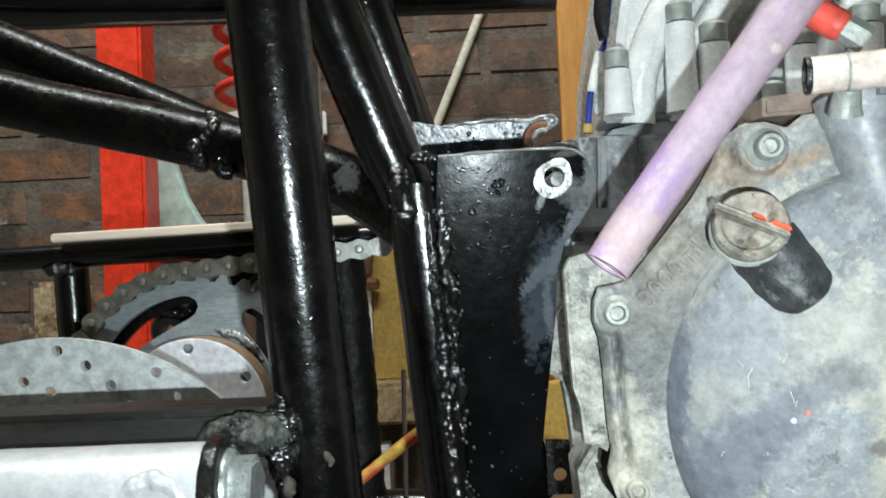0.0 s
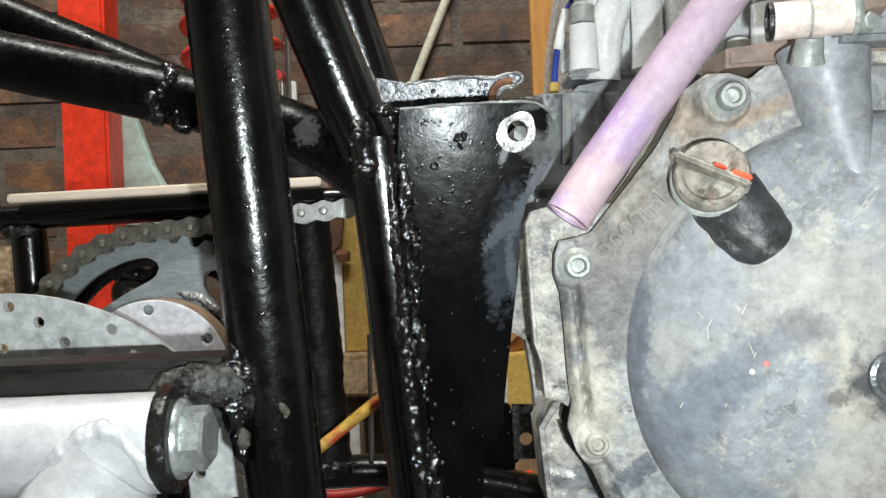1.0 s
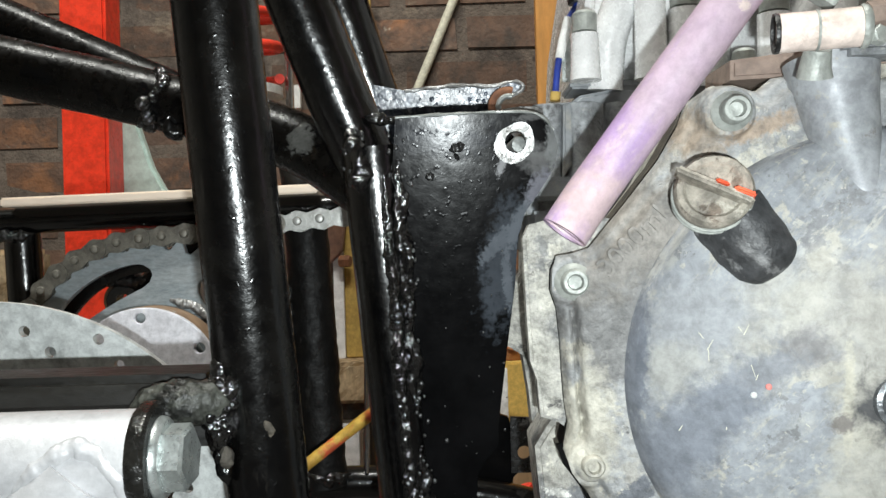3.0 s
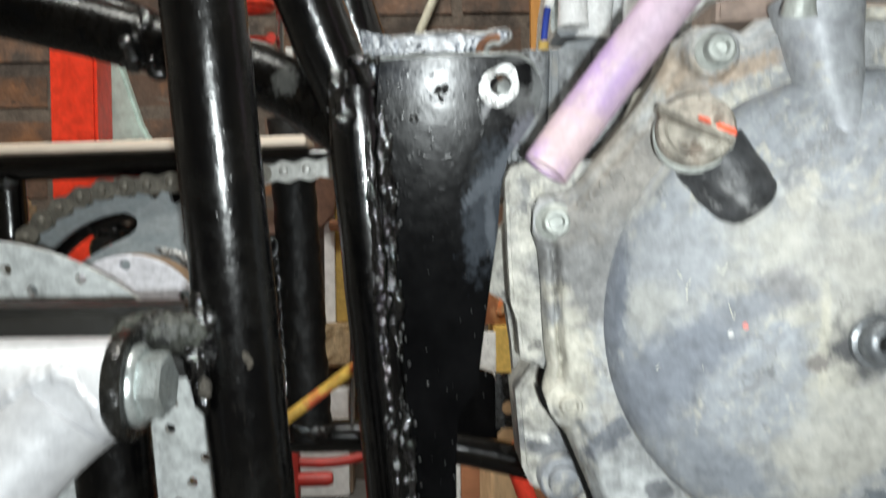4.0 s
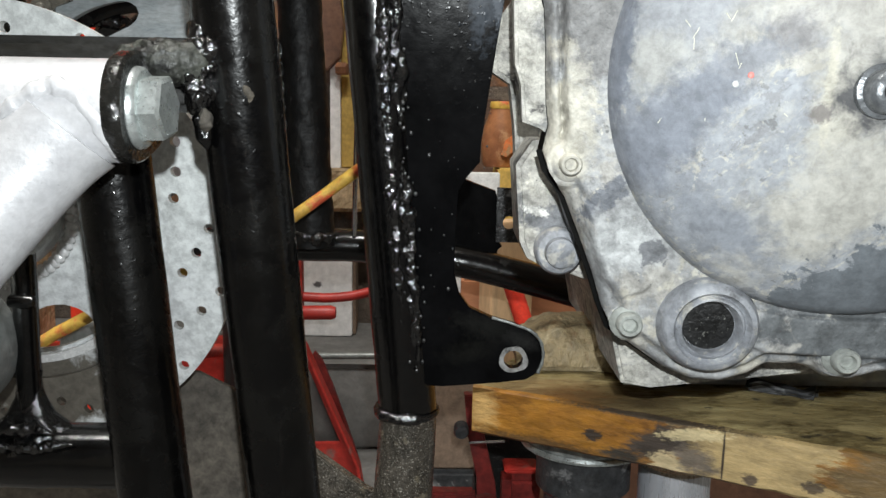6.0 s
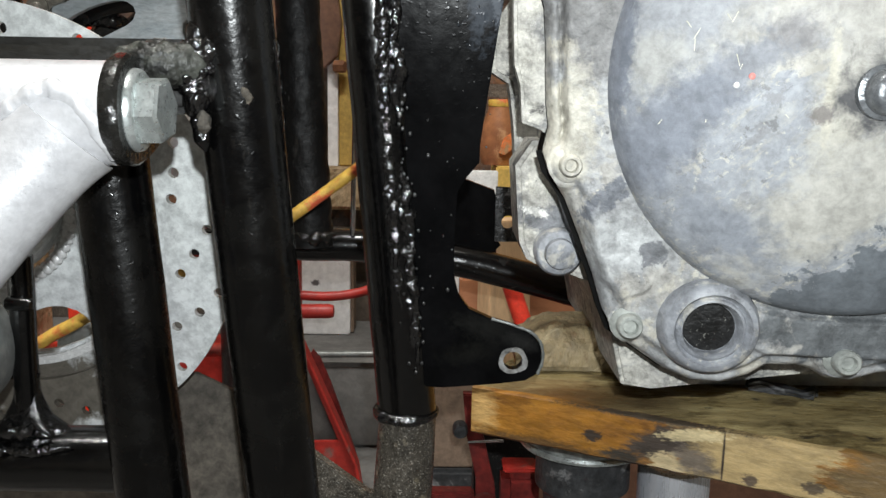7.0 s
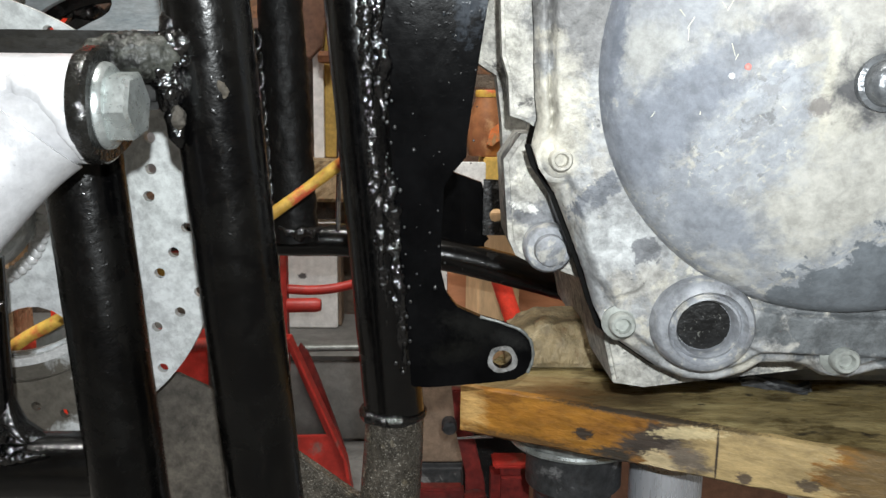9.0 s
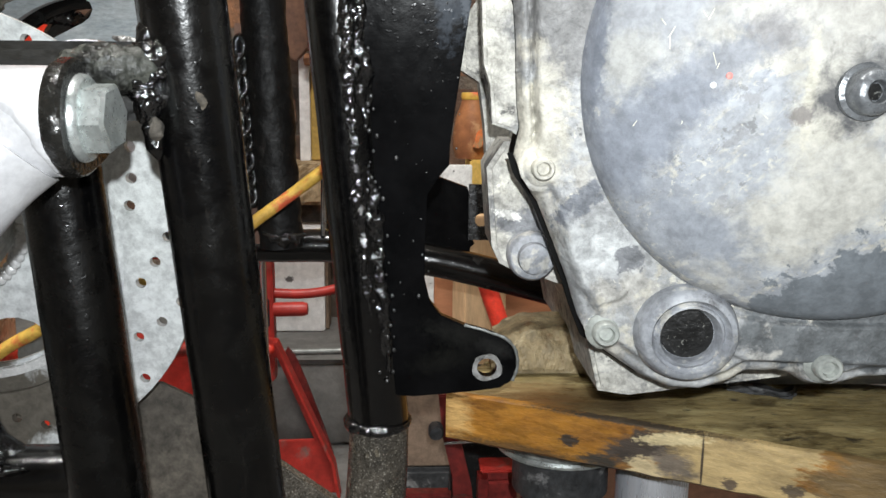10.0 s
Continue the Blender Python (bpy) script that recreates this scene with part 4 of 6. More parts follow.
    part("weld_bead", beads([(0.0385, 0.3622, 0.6), (0.0435, 0.3713, 0.5), (0.0505, 0.3805, 0.41)], 0.0019, 0, 0.0014, 0.7, seed=61, wild=1.1), M["weld"], fr)
    part("weld_bead", beads([(0.025, 0.3665, 0.6195), (0.0285, 0.364, 0.608), (0.0305, 0.3655, 0.592)], 0.0034, 30, 0.0026, 0.9, seed=10), M["weld"], fr)
    part("weld_bead", beads([(0.0315, 0.3655, 0.6225), (0.0445, 0.3645, 0.6205)], 0.0018, 22, 0.0008, 0.9, seed=11), M["weld"], fr)
    rnd = random.Random(12)
    ring = []
    for k in range(13):
        a = -1.15 + 0.19 * k
        r = 0.0121 + rnd.uniform(-0.0004, 0.0009)
        ring.append((-0.061 + 0.0035 * math.sin(a * 1.5) + rnd.uniform(-0.0022, 0.0026), 0.4105 - r * math.cos(a), 0.6385 + r * math.sin(a), rnd.uniform(0.002, 0.0034)))
    part("weld_lump", mass(ring, 0.001, 0.0005, 12), M["weld"], fr, "glossy lumpy weld ring")
    part("weld_lump", beads([(-0.058, 0.4005, 0.628), (-0.0515, 0.4, 0.6245), (-0.046, 0.402, 0.6245)], 0.0034, 0, 0.002, 1.0, seed=113, wild=0.8), M["black"], fr)
    part("weld_bead", beads([(-0.102, 0.339, 0.392), (-0.092, 0.336, 0.394), (-0.08, 0.338, 0.391)], 0.0028, 26, 0.0024, 0.9, seed=13), M["weld"], fr)
    part("weld_bead", beads([(-0.112, 0.337, 0.388), (-0.098, 0.3335, 0.3875), (-0.084, 0.3335, 0.3865), (-0.072, 0.336, 0.3875)], 0.0019, 0, 0.002, 0.9, seed=81, wild=1.1), M["weld"], fr)
    part("weld_collar", beads([(0.052 + 0.0132 * math.cos(a), 0.3947 - 0.0132 * math.sin(a), 0.3815) for a in [k * math.pi / 12 for k in range(25)]], 0.0021, 60, 0.0004, 1.0, seed=14, wild=0.45), M["weld"], fr)
    part("weld_bead", beads([(-0.03, 0.6, 0.428), (-0.014, 0.598, 0.424), (-0.002, 0.6, 0.427)], 0.0038, 22, 0.0022, 0.9, seed=15), M["weld"], fr)
    for p, q, r, sd in (((0.0635, 0.3622, 0.6085), (0.0695, 0.3618, 0.6105), 0.0015, 51), ((0.0655, 0.3624, 0.6055), (0.067, 0.3622, 0.6065), 0.0013, 52), ((0.054, 0.364, 0.5985), (0.0575, 0.364, 0.5995), 0.0012, 53), ((0.047, 0.3655, 0.5955), (0.0495, 0.3655, 0.598), 0.0016, 54)):
        part("weld_spatter", beads([p, q], r, 0, 0.0006, 0.8, seed=sd), M["nib"], fr)
    rnd = random.Random(21)
    drops = []
    for k in range(36):
        x, z = rnd.uniform(0.056, 0.084), rnd.uniform(0.44, 0.585)
        drops.append(((x, 0.3745 - 0.09 * (z - 0.5) - 0.7 * max(0.0, z - 0.55) ** 2, z), 0.0003 * rnd.uniform(0.4, 1.5)))
    for k in range(34):
        x, z = rnd.uniform(0.048, 0.094), rnd.uniform(0.41, 0.62)
        if x < 0.066 - (z - 0.5) * 0.05 or z > 0.585:
            drops.append(((x, 0.3745 - 0.09 * (z - 0.5) - 0.7 * max(0.0, z - 0.55) ** 2, z), 0.00055 * rnd.uniform(0.5, 1.6)))
    for k in range(70):
        z = rnd.uniform(0.4, 0.615)
        x = 0.0445 + (0.61 - z) * 0.058 + rnd.gauss(0, 0.0022)
        drops.append(((x, 0.3735 - 0.09 * (z - 0.5) - max(0, 0.0025 - abs(rnd.gauss(0, 0.0012))), z), 0.0006 * rnd.uniform(0.5, 1.6)))
    for k in range(30):
        drops.append(((0.029 + rnd.gauss(0, 0.004), 0.3655 + rnd.uniform(-0.001, 0.002), 0.604 + rnd.gauss(0, 0.007)), 0.0008 * rnd.uniform(0.5, 1.5)))
    tagged(part("paint_nib", nibs(drops), M["nib"], fr), kind="stuff")
    part("guard_plate", prism([(-0.17, 0.38), (-0.1, 0.379), (-0.056, 0.379), (-0.0375, 0.3698), (-0.036, 0.35), (-0.03, 0.28), (-0.17, 0.28)], 0.45, 0.453,
                              [ring_pts(-0.1135, 0.3585, 0.0024, 14), ring_pts(-0.1285, 0.361, 0.0022, 14)], 0.0004), M["guard"], fr, "dull grey perforated guard plate")
    part("paint_scar", beads([(0.0045, 0.2929, 0.5205), (0.0065, 0.2929, 0.5175), (0.006, 0.2934, 0.5155)], 0.0009, 0, 0.001, 0.5, seed=33), M["crust"], fr, "chipped beige scar")
    part("bush_housing", lathe([(0.0001, 0), (0.02, 0.0), (0.027, 0.006), (0.029, 0.02), (0.027, 0.034), (0.02, 0.04), (0.0001, 0.04)], (-0.1205, 0.352, 0.424), (0, -1, 0), 40), M["grey_metal"], fr, "rounded grey bush housing")
    # grey plates below
    part("foot_plate", prism([(-0.005, 0.3725), (0.012, 0.3605), (0.034, 0.344), (0.048, 0.336), (0.048, 0.3), (-0.005, 0.3)], 0.392, 0.398, (), 0.0008), M["grey_tube"], fr, "bare grey plate")
    return fr


build_frame()


# ---- silver suspension arm with its bolt ----
def build_arm():
    arm = thing("suspension_arm", "silver-painted tubular suspension arm bolted to the black frame", "suspension arm")
    part("pivot_tube", tube(straight((-0.2, 0.28, 0.5125), (-0.0284, 0.28, 0.5125), 0.004), 0.0148, 40, 0.0002), M["silver"], arm)
    axis = spline([(-0.042, 0.277, 0.507), (-0.0585, 0.2705, 0.4865), (-0.078, 0.2615, 0.461), (-0.12, 0.245, 0.41), (-0.19, 0.22, 0.33)], 26)
    leg = tube(axis, 0.0138, 48, 0.0002)
    for v in leg.verts:
        # the weld spreads where the tube meets the pivot
        out = v.co - min(axis, key=lambda q: (q - v.co).length_squared)
        gap = math.hypot(v.co.y - 0.28, v.co.z - 0.5125) - 0.0148
        v.co += out.normalized() * (0.0022 * math.exp(-max(0.0, gap) / 0.0045) + 0.0007 * math.exp(-max(0.0, gap) / 0.004) * noise.noise(v.co * 160))
    part("arm_tube", leg, M["silver"], arm, sharp=60)
    rim = [(x, 0.28 - math.sqrt(0.0148 ** 2 - (z - 0.5125) ** 2) + 0.0008, z) for x, z in ((-0.0605, 0.5045), (-0.0575, 0.5085), (-0.0517, 0.514), (-0.0465, 0.5175), (-0.0411, 0.5193), (-0.0351, 0.5165), (-0.0305, 0.511), (-0.028, 0.5045), (-0.0275, 0.5))]
    part("weld_fillet", beads(rim, 0.0024, 0, 0.0012, 0.8, seed=91, wild=0.35), M["silver"], arm, "smooth silver weld", sharp=80)
    bolt = part("pivot_bolt", hex_head((-0.0207, 0.279, 0.5135), (1, -0.06, 0.02), 0.0097, 0.0072, a0=0.62), M["zinc"], arm, "zinc hexagon bolt head")
    part("washer", lathe([(0.0001, 0), (0.0116, 0), (0.0119, 0.0006), (0.0116, 0.0018), (0.0108, 0.0026), (0.0001, 0.003)], (-0.0228, 0.279, 0.5135), (1, 0, 0), 48), M["zinc"], bolt)
    return arm


build_arm()


# ---- brake disc ----
def build_disc():
    d = thing("brake_disc", "perforated zinc-plated brake disc in pale greenish grey", "brake disc")
    cx, cz, y = -0.1239, 0.4552, 0.4013
    holes = []
    for k in range(14):
        for j, r in enumerate((0.0942, 0.0885, 0.0821, 0.0766)):
            a = math.radians(87.7 - k * 360 / 14 - 7.5 * j)
            holes.append(ring_pts(cx + r * math.cos(a), cz + r * math.sin(a), 0.0023, 14))
    def turned(bm):
        """The disc stands a little askew."""
        for v in bm.verts:
            v.co.y += 0.015 * (v.co.x + 0.11) - 0.22 * (v.co.z - 0.4545)
        return bm

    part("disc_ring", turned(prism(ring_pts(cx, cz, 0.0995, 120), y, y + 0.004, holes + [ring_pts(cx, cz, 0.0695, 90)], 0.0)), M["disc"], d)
    slots = []
    for k in range(6):
        a = 2 * math.pi * k / 6 - 1.277
        q = [(cx + 0.056 * math.cos(a + o), cz + 0.056 * math.sin(a + o)) for o in [-0.3 + 0.05 * i for i in range(13)]]
        q += [(cx + r * math.cos(a + o), cz + r * math.sin(a + o)) for r, o in ((0.053, 0.34), (0.048, 0.35), (0.043, 0.32), (0.038, 0.22), (0.036, 0.1), (0.0355, 0.0), (0.036, -0.1), (0.038, -0.22), (0.043, -0.32), (0.048, -0.35), (0.053, -0.34))]
        slots.append(q)
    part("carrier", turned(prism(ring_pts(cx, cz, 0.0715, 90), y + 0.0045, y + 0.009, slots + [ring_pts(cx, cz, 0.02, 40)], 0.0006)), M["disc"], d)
    part("hub_sleeve", lathe([(0.0285, 0.0), (0.028, 0.012), (0.0265, 0.016), (0.022, 0.018), (0.0001, 0.018)], (-0.126, y + 0.002, 0.468), (0, -1, 0.1), 48), M["disc"], d, "plain zinc hub sleeve")
    for k in range(30):
        a = radians(-150 + 6 * k)
        c = Vector((-0.126 + 0.0325 * math.cos(a), y - 0.0005 - 0.22 * (0.0135 + 0.0325 * math.sin(a)), 0.468 + 0.0325 * math.sin(a)))
        o = Vector((math.cos(a), 0, math.sin(a)))
        part("weld_ripple", beads([c - o * 0.003, c + o * 0.003], 0.0022, 0, 0.0004, 0.7, seed=300 + k, wild=0.5), M["alu_bright"], d)
    part("inner_rim", turned(lathe([(0.0575, 0.0), (0.0625, 0.0), (0.062, 0.003), (0.058, 0.0035), (0.0575, 0.0)], (cx, y + 0.0048, cz), (0, -1, 0), 90, wob=1)), M["alu_bright"], d)
    return d


build_disc()


# ---- sprocket with its hub, and the chain ----
SP = Vector((-0.106, 0.528, 0.5035))


def build_sprocket():
    s = thing("rear_sprocket", "blued steel rear sprocket with a machined hub flange", "sprocket")
    n, r0 = 38, 0.0745
    out = []
    for k in range(n * 4):
        a = 2 * math.pi * k / (n * 4)
        out.append((SP.x + (r0 + (0.0035 if k % 4 in (0, 1) else -0.002)) * math.cos(a), SP.z + (r0 + (0.0035 if k % 4 in (0, 1) else -0.002)) * math.sin(a)))
    wins = []
    for k in range(4):
        a = 2 * math.pi * k / 4 + math.radians(120)
        w = [(0.0645 * math.cos(o), 0.0645 * math.sin(o)) for o in [a + 0.5 - 0.07 * i for i in range(14)]]
        w += [(r * math.cos(a + o), r * math.sin(a + o)) for r, o in ((0.0635, -0.47), (0.061, -0.53), (0.0575, -0.55), (0.0535, -0.52), (0.0505, -0.44), (0.0485, -0.3), (0.047, -0.1), (0.047, 0.1), (0.0485, 0.3), (0.0505, 0.44), (0.0545, 0.53), (0.059, 0.56), (0.0625, 0.54))]
        w = [(SP.x + x, SP.z + z) for x, z in w]
        wins.append(w)
    part("sprocket_plate", prism(out, SP.y, SP.y + 0.006, wins, 0.0005), M["sprocket"], s)
    hx, hz = SP.x + 0.0055, SP.z - 0.0005
    fl = part("hub_flange", prism(ring_pts(hx, hz, 0.0412, 80), SP.y - 0.03, SP.y - 0.027,
                                  [ring_pts(hx + 0.0357 * math.cos(a), hz + 0.0357 * math.sin(a), 0.0028, 16) for a in [math.radians(92 - 60 * k) for k in range(6)]], 0.0006), M["hub"], s, "pale machined hub flange")
    part("flange_rim", lathe([(0.0395, 0.0), (0.0412, 0.0), (0.0414, 0.002), (0.0414, 0.018), (0.0405, 0.0194), (0.0395, 0.0194), (0.0395, 0.0)], (hx, SP.y - 0.0075, hz), (0, -1, 0), 80, wob=1), M["tan_rim"], fl, "brown stained rim")
    # black ring added to draw the shade at the windows' outer edge
    part("carrier_ring", lathe([(0.0585, 0.0), (0.069, 0.0), (0.069, 0.005), (0.0585, 0.005), (0.0585, 0.0)], (SP.x - 0.002, SP.y + 0.02, SP.z + 0.001), (0, -1, 0), 60, wob=1), M["black"], s, "black ring added for the shade inside the sprocket windows")
    part("hub_barrel", lathe([(0.0001, 0), (0.03, 0), (0.03, 0.03), (0.0001, 0.03)], (SP.x + 0.003, SP.y + 0.008, SP.z), (0, -1, 0), 40), M["grey_metal"], s)
    part("weld_bead", beads([(SP.x + 0.012, SP.y - 0.002, SP.z + 0.0435), (SP.x + 0.028, SP.y - 0.002, SP.z + 0.038), (SP.x + 0.04, SP.y - 0.002, SP.z + 0.024)], 0.0026, 30, 0.0015, 0.8, seed=40), M["bare"], s, "bright raw weld")
    return s


build_sprocket()


def build_chain():
    ch = thing("drive_chain", "greasy roller chain wrapped over the rear sprocket", "chain")
    r, pitch = 0.0785, 0.01285
    y = SP.y + 0.003
    pts, a = [], math.radians(187)
    top = math.radians(86)
    da = 2 * math.asin(pitch / 2 / r)
    while a > top:
        pts.append(Vector((SP.x + r * math.cos(a), y, SP.z + r * math.sin(a))))
        a -= da
    d = Vector((1, 0, 0.085)).normalized()
    while pts[-1].x < -0.006:
        pts.append(pts[-1] + d * pitch)

    def link(inner):
        bm = bmesh.new()
        for s in (-1, 1):
            w = 0.0042 if inner else 0.0058
            o = []
            for cxx, sg in ((0.0, -1), (pitch, 1)):
                for k in range(9):
                    t = math.radians(90 + 180 * k / 8 if sg < 0 else -90 + 180 * k / 8)
                    o.append((cxx + 0.006 * math.cos(t), 0.006 * math.sin(t)))
            # waist between the two eyes
            o = o[:9] + [(pitch * 0.5, -0.0041)] + o[9:] + [(pitch * 0.5, 0.0041)]
            prism(o, s * w - 0.0008, s * w + 0.0008, (), 0.0, bm=bm)
        for px in (0.0, pitch):
            if inner:
                lathe([(0.0001, -0.004), (0.0038, -0.004), (0.0038, 0.004), (0.0001, 0.004)], (px, 0, 0), (0, -1, 0), 14, bm=bm)
            else:
                lathe([(0.0001, -0.0078), (0.0026, -0.0078), (0.0026, 0.0074), (0.0019, 0.0083), (0.0001, 0.0086)], (px, 0, 0), (0, -1, 0), 12, bm=bm)
        return bm

    first = {}
    for k, (p, q) in enumerate(zip(pts, pts[1:])):
        inner, clean = k % 2 == 0, p.x > -0.04
        key = (inner, clean)
        if key not in first:
            ob = part("chain_link", link(inner), M["chain_clean" if clean else "chain"], ch)
            first[key] = ob.data
        else:
            ob = new("chain_link", first[key])
            ob.parent = ch
        ang = math.atan2(q.z - p.z, q.x - p.x)
        ob.matrix_basis = Matrix.Translation(p) @ Matrix.Rotation(-ang, 4, "Y")
    return ch


build_chain()


def build_hanging_chain():
    hc = thing("hanging_chain", "short greasy steel chain hanging beside the frame upright", "chain")
    for k in range(9):
        p = Vector((-0.0415 + 0.0006 * k, 0.604, 0.5455 - 0.0118 * k))
        part("chain_link", tube([p + Vector((0.0026 * math.cos(a), 0.001 * math.sin(2 * a) if k % 2 else 0.0026 * math.sin(a) * 0.3, 0.0056 * math.sin(a))) for a in [j * math.pi / 10 for j in range(21)]], 0.0026, 10, 0.0004), M["weld_dusty" if k % 2 else "weld"], hc)
    part("backing_strip", box(-0.0455, -0.033, 0.609, 0.612, 0.418, 0.56, 0.0008), M["brown"], hc, "dark red-brown strip")
    return hc


build_hanging_chain()


# ---- engine ----
def face_y(x, z):
    """The plane of the cover's joint."""
    return 0.336 - 0.15 * (x - 0.11) - 0.1 * (z - 0.5)


def lean(bm, lift=0.0):
    """Turns heights over the joint plane (stored as minus y) into places."""
    for v in bm.verts:
        v.co.y = face_y(v.co.x, v.co.z) + v.co.y - lift
    return bm


def bolt_at(eng, x, z, d, r=0.0044, boss=0.0085, flange=0.0062, material="bolt", allen=False, label=""):
    if boss:
        part("bolt_boss", lean(lathe([(boss * 1.35, 0.0), (boss * 1.12, d * 0.6), (boss, d - 0.0045), (boss * 0.93, d - 0.003), (0.0001, d - 0.003)], (x, 0, z), (0, -1, 0), 28)), M["alu"], eng)
    b = part("flange_bolt", lean(lathe([(0.0001, d - 0.003), (flange, d - 0.003), (flange * 1.02, d - 0.002), (flange * 0.86, d - 0.001), (r * 1.02, d - 0.0004),
                                       (r, d + 0.0028), (r * 0.86, d + 0.0036), (r * 0.62, d + 0.0036), (r * 0.5, d + 0.0016), (0.0001, d + 0.0014)], (x, 0, z), (0, -1, 0), 24)), M[material], eng, label)
    return b


def build_engine():
    e = thing("engine", "dirty cast-aluminium motorcycle engine standing on a wooden plank", "engine")
    # crankcase behind the cover
    case = [(0.0955, 0.59), (0.0945, 0.56), (0.0862, 0.548), (0.0862, 0.529), (0.094, 0.524), (0.0965, 0.506), (0.0985, 0.48), (0.1005, 0.455), (0.104, 0.4475), (0.1115, 0.4435), (0.12, 0.442), (0.134, 0.437),
            (0.14, 0.425), (0.146, 0.412), (0.1505, 0.389), (0.16, 0.389), (0.24, 0.396), (0.34, 0.4), (0.34, 0.63), (0.15, 0.635), (0.11, 0.62)]
    part("crankcase_flange", prism(case, 0.408, 0.424, (), 0.002), M["alu_dirt"], e, "crankcase flange caked with pale dried dirt")
    lug = [(0.0625 + (x - 0.0625) * 0.913, 0.52 + (z - 0.52) * 0.913) for x, z in [(0.0978, 0.489)] + case[6:12] + [(0.15, 0.437), (0.15, 0.5), (0.105, 0.5)]]
    part("crankcase_lug", prism(lug, 0.375, 0.4075, (), 0.002), M["alu_dirt"], e, "mounting lug caked with pale dried dirt")
    part("crankcase", prism([(max(x, 0.137), min(z, 0.62)) for x, z in case[4:-2]] + [(0.137, 0.62)], 0.4245, 0.58, (), 0.002), M["alu_dirt"], e, "crankcase caked with pale dried dirt")
    foot = [(0.1296, 0.4409), (0.1377, 0.4071), (0.1496, 0.4052), (0.2183, 0.4133), (0.2886, 0.42), (0.2886, 0.4485), (0.16, 0.4504)]
    part("crankcase_foot", prism(foot, 0.358, 0.4075, (), 0.0015), M["alu_dirt"], e)
    part("sump", box(0.165, 0.34, 0.455, 0.575, 0.3735, 0.41, 0.004), M["alu_dark"], e)
    low = [(0.104, 0.53), (0.34, 0.53), (0.34, 0.425), (0.152, 0.425), (0.137, 0.44), (0.118, 0.462), (0.108, 0.49)]
    part("joint_web", prism(low, 0.358, 0.41, (), 0.002), M["alu_dark"], e)
    # cylinder base block and barrel
    part("cylinder_base", prism([(0.0975, 0.6285), (0.1, 0.6315), (0.118, 0.633), (0.121, 0.6355), (0.136, 0.638), (0.139, 0.6385), (0.22, 0.64), (0.22, 0.575), (0.0945, 0.57), (0.096, 0.6)], 0.403, 0.55, (), 0.003), M["alu_dark"], e, "dark grey cylinder base")
    part("base_rib", prism([(0.113, 0.631), (0.1175, 0.631), (0.116, 0.605), (0.112, 0.6)], 0.398, 0.406, (), 0.001), M["alu_dark"], e)
    for x, r in ((0.106, 0.0065), (0.1215, 0.0085), (0.138, 0.0075)):
        part("base_rib", tube(straight((x, 0.405, 0.578), (x + 0.001, 0.405, 0.6315)), r, 24, 0.0003), M["alu_post"], e)
    for x0, x1, z0, z1 in ((0.099, 0.135, 0.59, 0.6), (0.097, 0.12, 0.578, 0.586)):
        part("base_rib", box(x0, x1, 0.392, 0.41, z0, z1, 0.002), M["alu_dark"], e)
    return e


engine = build_engine()


